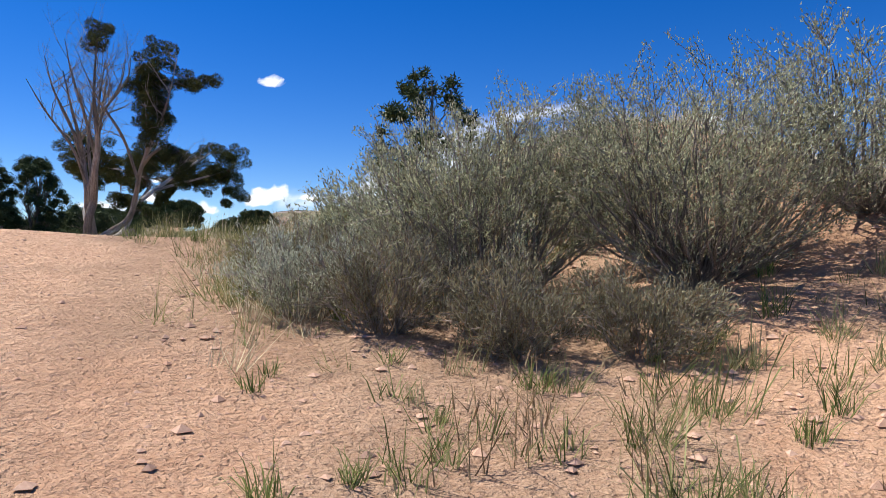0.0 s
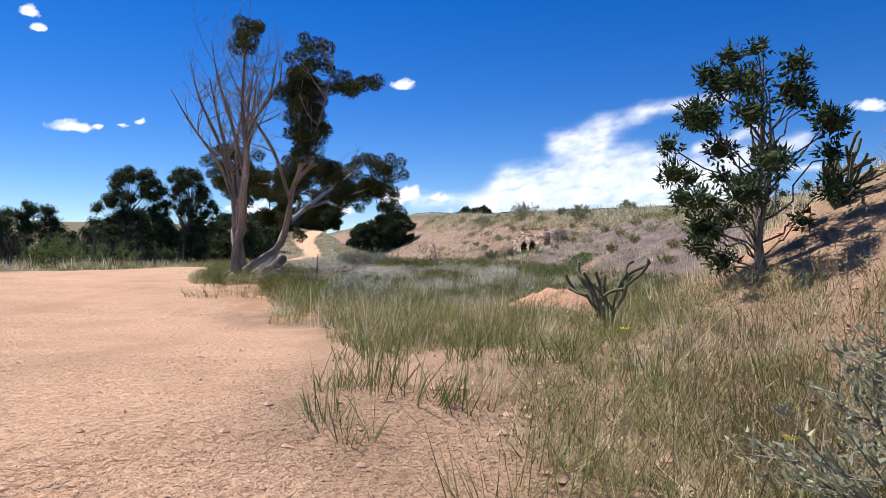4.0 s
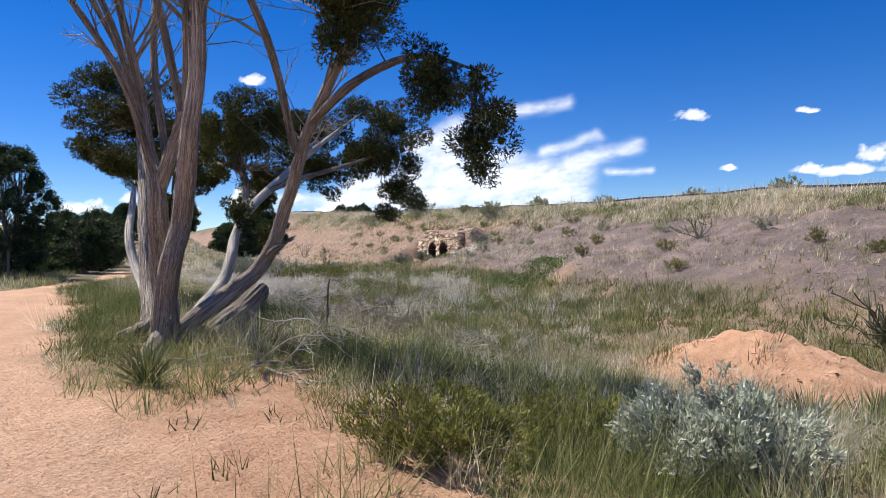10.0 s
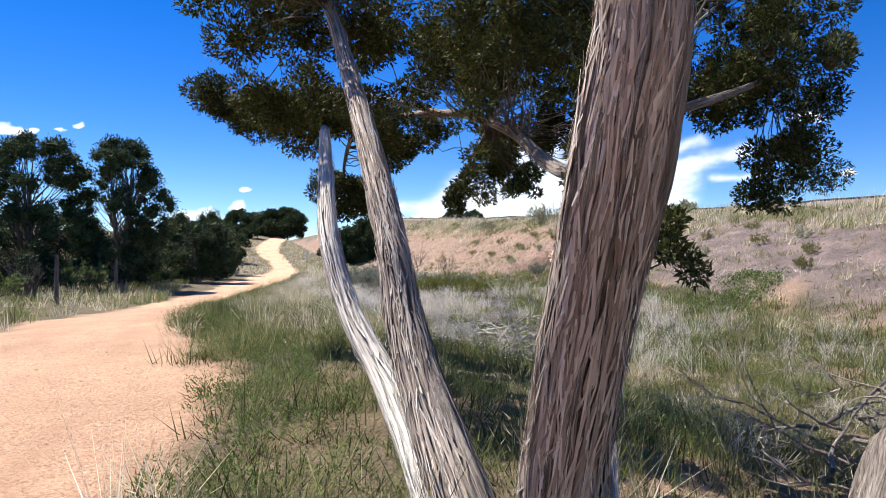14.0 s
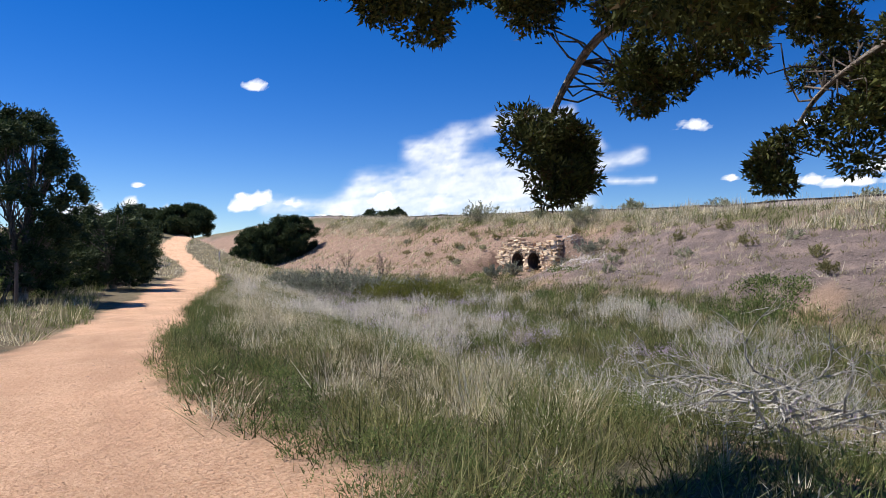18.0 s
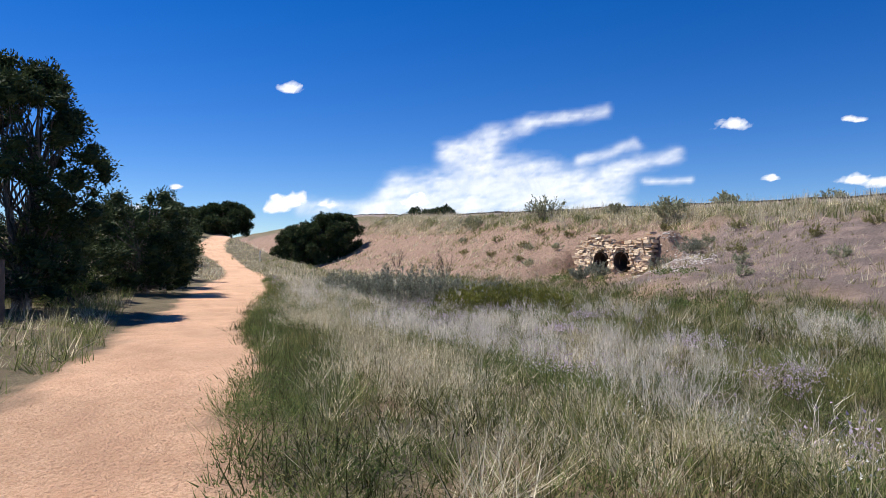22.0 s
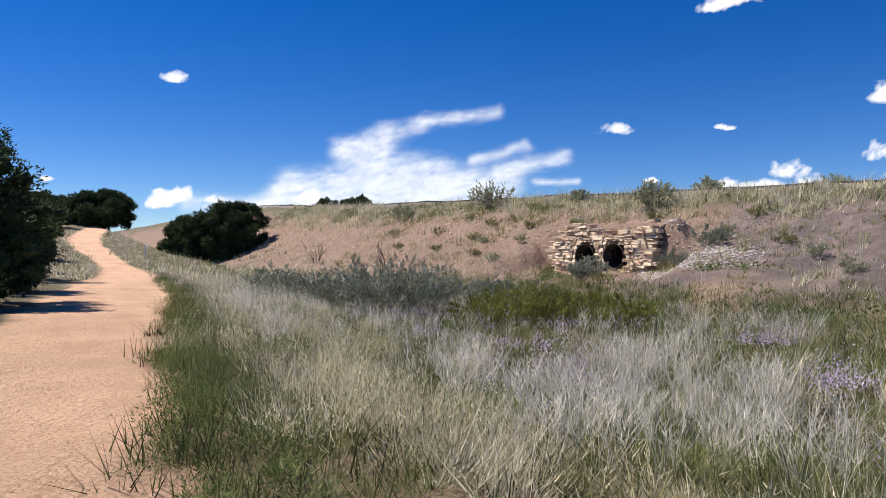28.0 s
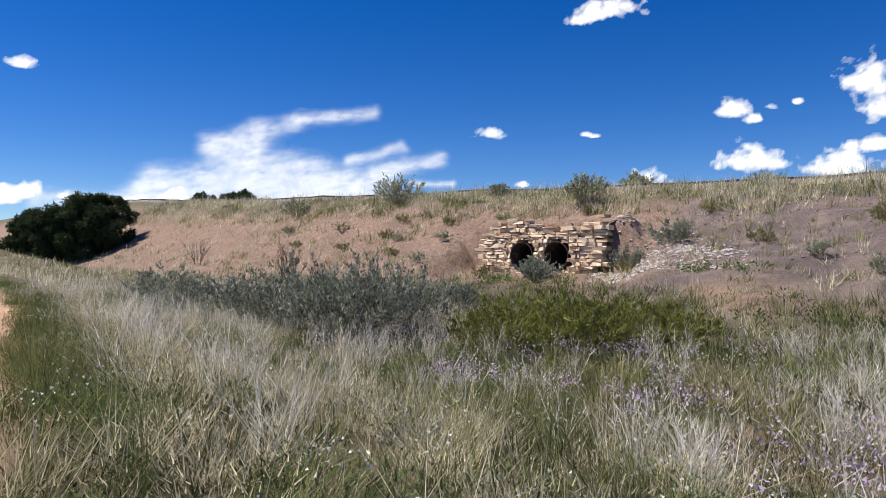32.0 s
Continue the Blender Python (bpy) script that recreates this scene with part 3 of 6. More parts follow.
def tube(pts, sides=8, ridge=0.0, seed=0.0):
    """A limb along pts (x, y, z, radius): verts, quads and the grain attribute. ridge: depth of the bark's furrows."""
    pts = np.asarray(pts, float)
    k = len(pts)
    tan = np.gradient(pts[:, :3], axis=0)
    tan /= np.maximum(np.linalg.norm(tan, axis=1, keepdims=True), 1e-6)
    ref = np.array([0.31, 0.95, 0.05]) if abs(tan[0, 2]) > 0.6 else np.array([0.0, 0.1, 1.0])
    u = np.cross(tan, ref)
    u /= np.maximum(np.linalg.norm(u, axis=1, keepdims=True), 1e-6)
    w = np.cross(tan, u)
    ang = np.linspace(0, 2 * np.pi, sides, endpoint=False)
    along = np.concatenate([[0], np.cumsum(np.linalg.norm(np.diff(pts[:, :3], axis=0), axis=1))])
    A, L = np.meshgrid(ang, along)
    R = np.repeat(pts[:, 3:4], sides, 1)
    if ridge:
        fr = 4.6 if sides > 30 else sides / 8.0
        f = np.abs(vnoise(A * fr + seed + L * 0.8, L * 1.6 + seed, seed) - 0.5) * 2
        f3 = np.abs(vnoise(A * fr * 2.1 + seed - L * 0.5, L * 3.1 + seed, seed + 2) - 0.5) * 2
        f2 = vnoise(A * 1.1 + seed, L * 1.6, seed + 5) - 0.5
        wrap = np.minimum(1.0, np.minimum(A, 2 * np.pi - A) * 2.0)
        R = R * (1 + wrap * (ridge * (f - 0.4) + ridge * 0.5 * (f3 - 0.4) + 0.25 * f2))
    v = pts[:, None, :3] + R[..., None] * (np.cos(A)[..., None] * u[:, None] + np.sin(A)[..., None] * w[:, None])
    idx_ = np.arange(k * sides).reshape(k, sides)
    nxt = np.roll(idx_, -1, 1)
    q = np.stack([idx_[:-1], nxt[:-1], nxt[1:], idx_[1:]], -1).reshape(-1, 4)
    h_ = sides // 2
    cap = [(idx_[e, j], idx_[e, j + 1], idx_[e, sides - 2 - j], idx_[e, sides - 1 - j]) for e in (0, -1) for j in range(h_ - 1)] if sides > 8 else []
    cap = np.array(cap, int).reshape(-1, 4)
    grain = np.stack([np.minimum(A, 2 * np.pi - A) * max(pts[0, 3], 0.01), L, np.full_like(A, seed)], -1).reshape(-1, 3)
    return v.reshape(-1, 3), np.concatenate([q, cap]), grain


def limb(name, knots, mat, parent, sides=8, ridge=0.0, per=6, seed=0.0, label=""):
    v, q, g = tube(curve_points(knots, per), sides, ridge, seed)
    return link_mesh(name, v, q, mat, parent, label, True, {"grain": g})


def limbs(name, list_pts, mat, parent, sides=5, label=""):
    """Many thin twigs joined into one part."""
    vs, qs, gs_, o = [], [], [], 0
    for i, pts in enumerate(list_pts):
        v, q, g = tube(pts, sides, 0, i * 1.7)
        vs.append(v)
        qs.append(q + o)
        gs_.append(g)
        o += len(v)
    return link_mesh(name, np.concatenate(vs), np.concatenate(qs), mat, parent, label, True, {"grain": np.concatenate(gs_)})


def branch_with_twigs(name, pts, mat, parent, sides=4, label=""):
    """The main limb as a part, and the fine twigs it carries as its sub-part."""
    b = limbs(name, pts[:1], mat, parent, sides + 2, label)
    if len(pts) > 1:
        tagged(limbs("twig", pts[1:], mat, b, 3), kind="stuff")
    return b


def twig(start, way, length, radius, crook=0.25, steps=7, droop=0.0):
    """A crooked twig as points with radii."""
    p, d = np.array(start, float), np.array(way, float)
    d /= np.linalg.norm(d)
    out = []
    for i in range(steps):
        out.append([*p, radius * (1 - 0.88 * i / (steps - 1))])
        d = d + rng.normal(size=3) * crook * 0.5 + np.array([0, 0, -droop])
        d /= np.linalg.norm(d)
        p = p + d * length / (steps - 1)
    return np.array(out)


def fork(start, way, length, radius, depth, out, crook=0.3, kids=3, droop=0.0, spread_=0.7):
    """A branching dead limb: appends twigs to out."""
    t = twig(start, way, length, radius, crook, 7, droop)
    out.append(t)
    if depth <= 0:
        return
    for i in range(kids):
        j = rng.integers(2, 6)
        d = t[min(j + 1, 6), :3] - t[j - 1, :3]
        d = d / max(np.linalg.norm(d), 1e-6) + rng.normal(size=3) * spread_
        fork(t[j, :3], d, length * rng.uniform(0.4, 0.65), radius * 0.5, depth - 1, out, crook, kids, droop, spread_)


def needle_mesh(at, way, length, width):
    """Short pointed sprays, one triangle each."""
    side = np.cross(way, rng.normal(size=at.shape))
    side /= np.maximum(np.linalg.norm(side, axis=1, keepdims=True), 1e-6)
    v = np.stack([at - side * (width * 0.5)[:, None], at + side * (width * 0.5)[:, None], at + way * length[:, None]], 1).reshape(-1, 3)
    return v, np.arange(len(v)).reshape(-1, 3)


def clump_leaves(c, r, count, length, width, squash=0.8):
    """Leafy sprays filling a lump round c: short needles standing out from its surface and inside."""
    d = unit(count)
    rad = r * rng.uniform(0.3, 1.0, count) ** 0.5 * (0.62 + 0.46 * vnoise(d[:, 0] * 2.6 + c[0] * 3, d[:, 1] * 2.2 + d[:, 2] * 1.7 + c[1] * 3, 8))
    at = c + d * rad[:, None] * np.array([1, 1, squash])
    way = d + rng.normal(size=(count, 3)) * 0.55 + np.array([0, 0, 0.25])
    way /= np.linalg.norm(way, axis=1, keepdims=True)
    return needle_mesh(at, way, length * rng.uniform(0.6, 1.3, count), width * rng.uniform(0.9, 1.6, count))


def core_lump(c, r, squash):
    """A low rounded lump inside a clump of leaves."""
    ring = []
    for i, (h, w) in enumerate(((-0.85, 0.5), (-0.3, 0.95), (0.35, 0.92), (0.85, 0.5))):
        for a in np.arange(6) * math.pi / 3 + i * 0.5:
            k = r * rng.uniform(0.8, 1.15)
            ring.append((c[0] + k * w * math.cos(a), c[1] + k * w * math.sin(a), c[2] + k * h * squash))
    v = np.array(ring + [(c[0], c[1], c[2] - r * squash), (c[0], c[1], c[2] + r * squash)])
    q = [(i * 6 + j, i * 6 + (j + 1) % 6, i * 6 + 6 + (j + 1) % 6, i * 6 + 6 + j) for i in range(3) for j in range(6)]
    q += [(24, (j + 2) % 6, (j + 1) % 6, j) for j in (0, 2, 4)] + [(25, 18 + j, 18 + (j + 1) % 6, 18 + (j + 2) % 6) for j in (0, 2, 4)]
    q = np.array(q)
    return v, np.concatenate([q[:, [0, 1, 2]], q[:, [0, 2, 3]]])


def crown(name, lumps, mat, parent, length=0.10, width=0.035, count=500, label="", core=0.5):
    out = []
    for c in lumps:
        k = int(count * (c[3] / 0.4) ** 1.6)
        sq = c[4] if len(c) > 4 else 0.85
        if core:
            out.append(core_lump(c, c[3] * core, sq))
        out.append(clump_leaves(np.array(c[:3]), c[3], max(30, k), length, width, sq))
    v, f = join(out)
    return link_mesh(name, v, f, mat, parent, label)


def juniper_tree(base, height, radius, seed, label, lumps=60, bare=0.15, leaf=(0.16, 0.06), count=260, trunk_r=0.16, stems=2, mat=None, group="junipers beside the trail"):
    """A juniper: leaning stems, limbs and an uneven crown of leafy clumps with gaps."""
    global rng
    keep, rng = rng, np.random.default_rng(seed)
    x, y = base
    tree = empty("juniper_tree", x, y, gz(x, y) - 0.05, label, "tree", group)
    tips = []
    for i in range(stems):
        a = rng.uniform(0, 6.28)
        lean = radius * rng.uniform(0.1, 0.35)
        top = height * rng.uniform(0.72, 0.92)
        kn = [(0.1 * math.cos(a), 0.1 * math.sin(a), 0, trunk_r * 1.25),
              (lean * 0.3 * math.cos(a), lean * 0.3 * math.sin(a), top * 0.25, trunk_r),
              (lean * 0.8 * math.cos(a + 0.4), lean * 0.8 * math.sin(a + 0.4), top * 0.6, trunk_r * 0.6),
              (lean * math.cos(a), lean * math.sin(a), top, trunk_r * 0.12)]
        limb("trunk", kn, M_BARK, tree, 9, 0.2, 5, seed + i)
        tips.append(curve_points(kn, 5))
    cl, tw = [], []
    for i in range(lumps):
        a = rng.uniform(0, 6.28)
        h = rng.uniform(bare, 1.0)
        prof = math.sqrt(max(0.05, 1 - ((h - 0.45) / 0.58) ** 2))
        q = radius * prof * rng.uniform(0.35, 1.0) ** 0.6 * (0.75 + 0.5 * float(vnoise(np.array(math.cos(a) * 1.6 + seed), np.array(math.sin(a) * 1.6 + h * 2.5), seed)))
        c = np.array([q * math.cos(a), q * math.sin(a), height * (0.04 + 0.9 * h)])
        r = radius * rng.uniform(0.14, 0.30)
        cl.append((*c, r, 0.8))
        st = tips[i % stems]
        j = min(len(st) - 1, int(len(st) * max(0.12, min(0.95, h * 0.75))))
        d = c - st[j, :3]
        n_ = 6
        pts = st[j, :3] + d * np.linspace(0, 1, n_)[:, None] + rng.normal(size=(n_, 3)) * 0.05
        pts[0] = st[j, :3]
        tw.append(np.concatenate([pts, np.linspace(trunk_r * 0.3, 0.008, n_)[:, None]], 1))
    tagged(limbs("twig", tw, M_DARKTWIG, tree, 3), kind="stuff")
    crown("crown", cl, mat or M_JUNIPER_FAR, tree, length=leaf[0], width=leaf[1], count=count)
    rng = keep
    return tree


def sagebrush(x, y, height, radius, seed, label, stems=40, leaves=5200, mat=None, name="sagebrush", leaf=(0.04, 0.010), wood=None, group="sagebrush"):
    """A woody shrub: crooked stems from the root, each ending in tufts of narrow upright leaves."""
    global rng
    keep, rng = rng, np.random.default_rng(seed)
    bush = empty(name, x, y, gz(x, y) - 0.03, label, "shrub", group)
    tw, at, way = [], [], []
    for i in range(stems):
        a = rng.uniform(0, 6.28)
        o = radius * rng.uniform(0.1, 1.0) ** 0.7
        hh = height * (0.55 + 0.45 * rng.random()) * (1 - 0.35 * (o / radius) ** 2)
        end = np.array([o * math.cos(a), o * math.sin(a), hh])
        st = np.array([0.12 * radius * math.cos(a), 0.12 * radius * math.sin(a), 0.0])
        k = 6
        pts = st + (end - st) * np.linspace(0, 1, k)[:, None]
        pts[:, :2] += (end - st)[:2] * (np.sin(np.linspace(0, np.pi, k)) * 0.18)[:, None]
        pts += rng.normal(size=pts.shape) * 0.03 * (np.linspace(0, 1, k)[:, None] > 0.1)
        tw.append(np.concatenate([pts, np.linspace(0.010, 0.0025, k)[:, None] * (height / 1.0)], 1))
        for _ in range(9):
            d = (end - st) / np.linalg.norm(end - st) + rng.normal(size=3) * 0.45
            d /= np.linalg.norm(d)
            b = pts[rng.integers(3, 6) if rng.random() < 0.75 else rng.integers(1, 4)]
            ln_ = height * rng.uniform(0.10, 0.26)
            sub = b + d * ln_ * np.linspace(0, 1, 4)[:, None]
            tw.append(np.concatenate([sub[::3], np.array([[0.004], [0.0015]])], 1))
            kk = max(3, leaves // (stems * 9))
            f = rng.uniform(0.03, 1.15, kk) ** 0.6
            at.append(b + d * ln_ * f[:, None] + rng.normal(size=(kk, 3)) * 0.022)
            w = d * 0.8 + rng.normal(size=(kk, 3)) * 0.45 + np.array([0, 0, 0.45])
            way.append(w / np.linalg.norm(w, axis=1, keepdims=True))
    tagged(limbs("stem", tw, wood or M_TWIG, bush, 3), kind="stuff")
    at, way = np.concatenate(at), np.concatenate(way)
    at[:, 2] = np.maximum(at[:, 2], 0.02)
    v, f = needle_mesh(at, way, leaf[0] * rng.uniform(0.7, 1.5, len(at)), leaf[1] * rng.uniform(0.9, 1.6, len(at)))
    tagged(link_mesh("foliage", v, f, mat or M_SAGE, bush), kind="stuff")
    rng = keep
    return bush


# ---------------------------------------------------------------- railway
def railway():
    track = empty("railway_track", 0, 0, 0, "rusty railway track on a grey ballast bed along the bank", "railway")
    s0, s1 = -60.0, 150.0
    ss = np.linspace(s0, s1, 106)
    hh = ground(*to_xy(ss, np.full_like(ss, 34.0)))
    prof = [(-2.0, -0.25), (-1.5, 0.18), (1.5, 0.18), (2.0, -0.25)]
    v, q = [], []
    for i, s in enumerate(ss):
        for dn, dz in prof:
            x, y = to_xy(s, 33.6 + dn)
            v.append((x, y, hh[i] + dz + 0.05))
    for i in range(len(ss) - 1):
        for j in range(3):
            a = i * 4 + j
            q.append((a, a + 1, a + 5, a + 4))
    link_mesh("ballast_bed", np.array(v), np.array(q), M_BALLAST, track)
    for dn in (-0.72, 0.72):
        v, q = [], []
        for i, s in enumerate(ss):
            for ddn, dz in ((-0.07, 0.26), (-0.012, 0.29), (-0.012, 0.37), (-0.036, 0.38), (-0.036, 0.42), (0.036, 0.42), (0.036, 0.38), (0.012, 0.37), (0.012, 0.29), (0.07, 0.26)):
                x, y = to_xy(s, 33.6 + dn + ddn)
                v.append((x, y, hh[i] + dz + 0.05))
        for i in range(len(ss) - 1):
            for j in range(10):
                a, b = i * 10 + j, i * 10 + (j + 1) % 10
                q.append((a, b, b + 10, a + 10))
        link_mesh("rail", np.array(v), np.array(q), M_STEEL, track)
    bm = bmesh.new()
    bmesh.ops.create_cube(bm, size=1)
    bmesh.ops.scale(bm, vec=(0.22, 2.5, 0.16), verts=bm.verts)
    first = part("tie", bm, M_TIE, track)
    for i in range(150):
        s = -20 + i * 0.62
        x, y = to_xy(s, 33.6)
        h = float(np.interp(s, ss, hh)) + 0.24
        ob = first if i == 0 else new("tie", first.data)
        ob.parent = track
        ob.matrix_basis = pose(x, y, h, 0, 0, ALONG)


railway()


# ---------------------------------------------------------------- culvert
def culvert():
    bx, by = -5.15, 71.3
    ang = 123.0
    # local x runs along s, local y runs towards the trail
    root = empty("stone_culvert", bx, by, 0.0, "dry-laid sandstone headwall with two dark corrugated culvert pipes", "culvert", rz=ang)
    root.matrix_world = pose(bx, by, -0.12, 0, 0, ang) @ Matrix.Scale(1.19, 4)
    z0 = 0.05
    pipes = [(0.95, 1.08), (-0.95, 1.08)]
    pr = 0.62
    global rng
    keep, rng = rng, np.random.default_rng(91)
    # courses of rough blocks round the two openings
    z = z0
    left_end = {}
    while z < 2.75:
        h = rng.uniform(0.09, 0.2)
        u = -3.3 + rng.uniform(-0.25, 0.1) - 0.0 * z
        end = 3.3 - 0.25 * max(0, z - 1.2) + rng.uniform(-0.35, 0.3) - 0.5 * max(0, 0.7 - z)
        if z < 0.55:
            u += 0.4
        while u < end:
            w = rng.uniform(0.2, 0.75)
            if min(abs(u + w / 2 - q[0]) for q in pipes) < 1.1 and abs(z - 1.08) < 0.75:
                w = rng.uniform(0.14, 0.3)
            cu, cz = u + w / 2, z + h / 2
            hit = False
            for pu, pz in pipes:
                du = max(0, abs(cu - pu) - w / 2)
                dz = max(0, abs(cz - pz) - h / 2)
                if math.hypot(du, dz) < pr - 0.03:
                    hit = True
            if hit:
                u += 0.05
                continue
            top_line = 2.45 + 0.25 * math.sin(cu * 1.3) + rng.uniform(-0.15, 0.15)
            if not hit and cz < top_line:
                d = rng.uniform(0.45, 0.62)
                bm = bmesh.new()
                bmesh.ops.create_cube(bm, size=1)
                bmesh.ops.bevel(bm, geom=bm.edges[:], offset=0.07, segments=1, affect="EDGES")
                for vv in bm.verts:
                    vv.co += Vector(rng.normal(size=3) * 0.055)
                bmesh.ops.scale(bm, vec=(w - 0.015, d, h - 0.012), verts=bm.verts)
                ob = part("stone", bm, M_STONE, root)
                ob.matrix_basis = pose(cu, 0.02 + rng.uniform(-0.06, 0.06), cz, rng.uniform(-3, 3), rng.uniform(-3, 3), rng.uniform(-4, 4))
            u += w
        z += h
    # earth core behind the stones, with the openings left free
    bm = bmesh.new()
    us = np.linspace(-3.1, 3.4, 66)
    zs = np.linspace(-0.4, 2.4, 29)
    grid = {}
    for i, u in enumerate(us):
        for j, zz in enumerate(zs):
            grid[i, j] = bm.verts.new((u, -0.12, zz))
    for i in range(65):
        for j in range(28):
            cu, cz = (us[i] + us[i + 1]) / 2, (zs[j] + zs[j + 1]) / 2
            if all(math.hypot(cu - pu, cz - pz) > pr - 0.02 for pu, pz in pipes):
                bm.faces.new((grid[i, j], grid[i + 1, j], grid[i + 1, j + 1], grid[i, j + 1]))
    bmesh.ops.solidify(bm, geom=bm.faces[:], thickness=0.25)
    part("wall_core", bm, M_MORTAR, root)
    for pu, pz in pipes:
        ys = np.linspace(0.30, -3.3, 56)
        v, q = [], []
        k = 28
        for i, yy in enumerate(ys):
            r = pr - 0.02 + 0.018 * math.cos(i * math.pi / 2)
            for a in np.linspace(0, 2 * np.pi, k, endpoint=False):
                v.append((pu + r * math.cos(a), yy, pz + r * math.sin(a)))
        for i in range(len(ys) - 1):
            for j in range(k):
                a, b = i * k + j, i * k + (j + 1) % k
                q.append((a, b, b + k, a + k))
        q += [(len(v) - k + j, len(v) - k + j + 1, len(v) - 2 - j, len(v) - 1 - j) for j in range(k // 2 - 1)]
        pipe = link_mesh("pipe", np.array(v), np.array(q), M_PIPE, root, "dark rusted corrugated steel pipe", True)
        md = pipe.modifiers.new("thick", "SOLIDIFY")
        md.thickness = 0.02
        md.offset = 1
    rng = keep


culvert()


# ---------------------------------------------------------------- the many-stemmed juniper at the bend
def big_juniper():
    global rng
    keep, rng = rng, np.random.default_rng(17)
    bx, by = plan(-3.85, 4.5)
    tree = empty("old_juniper", bx, by, gz(bx, by), "old many-stemmed juniper with grey shredding bark and half-dead crown", "tree")
    z0 = gz(bx, by)

    def rel(kn):
        return [(plan(x, y)[0] - bx, plan(x, y)[1] - by, z - z0, r) for x, y, z, r in kn]

    B = [(-3.95, 4.62, -0.1, 0.24), (-4.08, 4.75, 0.3, 0.19), (-4.03, 4.62, 0.84, 0.165), (-3.94, 4.47, 1.41, 0.155), (-3.9, 4.4, 1.85, 0.13), (-4.05, 4.48, 2.3, 0.10), (-4.2, 4.55, 3.1, 0.075), (-4.35, 4.4, 4.4, 0.05), (-4.5, 4.3, 5.6, 0.02)]
    B2 = [(-3.92, 4.42, 1.7, 0.11), (-3.75, 4.38, 2.15, 0.10), (-3.5, 4.3, 2.9, 0.075), (-3.4, 4.2, 4.2, 0.05), (-3.1, 4.1, 5.8, 0.02)]
    C = [(-3.65, 4.2, -0.1, 0.26), (-3.6, 4.12, 0.45, 0.175), (-3.47, 4.04, 0.94, 0.155), (-3.4, 4.08, 1.38, 0.15), (-3.3, 4.0, 1.78, 0.145), (-3.18, 3.9, 2.3, 0.125), (-3.05, 3.85, 3.2, 0.10), (-3.0, 3.7, 4.6, 0.06), (-2.7, 3.5, 6.3, 0.02)]
    D = [(-3.85, 4.15, -0.35, 0.17), (-3.5, 4.25, 0.18, 0.16), (-3.16, 4.42, 0.55, 0.15), (-2.93, 4.53, 0.81, 0.135), (-2.74, 4.52, 1.14, 0.125), (-2.61, 4.46, 1.5, 0.115), (-2.45, 4.36, 1.85, 0.105), (-2.25, 4.24, 2.4, 0.09), (-1.85, 4.1, 3.2, 0.07), (-1.3, 3.95, 4.3, 0.05), (-0.9, 3.8, 5.6, 0.02)]
    D2 = [(-2.2, 4.22, 2.5, 0.06), (-1.7, 4.0, 2.85, 0.05), (-1.1, 3.8, 3.0, 0.035), (-0.6, 3.6, 2.75, 0.012)]
    ST = [(-4.35, 4.85, 0.0, 0.14), (-4.84, 5.41, 0.42, 0.10), (-5.2, 5.66, 0.86, 0.085), (-5.4, 5.8, 1.32, 0.075), (-5.6, 6.1, 1.8, 0.062), (-5.75, 6.33, 2.2, 0.045)]
    A2 = [(-4.3, 4.85, 0.0, 0.18), (-4.62, 5.16, 0.55, 0.135), (-4.78, 5.33, 0.92, 0.115), (-4.88, 5.43, 1.28, 0.10), (-5.05, 5.62, 1.7, 0.09), (-5.42, 6.07, 2.43, 0.075), (-5.8, 6.5, 3.2, 0.055), (-6.2, 6.9, 3.9, 0.02)]
    E = [(-4.0, 4.9, 0.0, 0.15), (-4.0, 5.6, 0.55, 0.105), (-3.98, 5.8, 0.95, 0.095), (-4.02, 6.0, 1.34, 0.088), (-4.0, 6.35, 1.8, 0.085), (-3.7, 6.9, 2.5, 0.07), (-3.3, 7.6, 3.3, 0.045), (-2.8, 8.1, 4.0, 0.015)]
    E2 = [(-4.03, 6.3, 1.75, 0.07), (-4.3, 6.75, 1.98, 0.06), (-4.75, 7.6, 2.55, 0.055), (-5.4, 8.2, 2.95, 0.05), (-6.3, 8.7, 3.1, 0.042), (-6.9, 8.95, 3.0, 0.034), (-7.2, 9.2, 2.6, 0.024), (-7.3, 9.4, 2.2, 0.01)]
    E4 = [(-5.6, 8.3, 3.0, 0.035), (-6.6, 8.5, 3.35, 0.03), (-7.6, 8.8, 3.5, 0.022), (-8.5, 8.7, 3.4, 0.01)]
    E5 = [(-5.3, 8.15, 2.95, 0.035), (-5.2, 8.7, 2.9, 0.03), (-5.5, 9.1, 2.6, 0.02), (-5.7, 9.25, 2.15, 0.008)]
    F = [(-3.85, 6.6, 2.15, 0.06), (-3.4, 7.0, 2.45, 0.055), (-2.8, 7.5, 2.8, 0.045), (-2.2, 8.0, 3.2, 0.015)]
    for i, (kn, mat, lab) in enumerate(((B, M_BARK, ""), (B2, M_BARK, ""), (C, M_BARK, ""), (D, M_BARK, ""), (A2, M_BARK, ""), (E, M_DEADWOOD, "pale weathered stem"), (F, M_BARK, ""), (ST, M_DEADWOOD, "broken bleached dead stem"))):
        limb("trunk", [(x, y, z, r * (0.7, 0.7, 0.66, 0.6, 0.76, 0.8, 0.8, 0.76)[i]) for x, y, z, r in rel(kn)], mat, tree, 60, 0.34, 13, 3.3 + i * 7.1, lab)
    for i, kn in enumerate((D2, E2, E4, E5)):
        limb("branch", rel(kn), M_BARK, tree, 12, 0.2, 6, 61.0 + i)
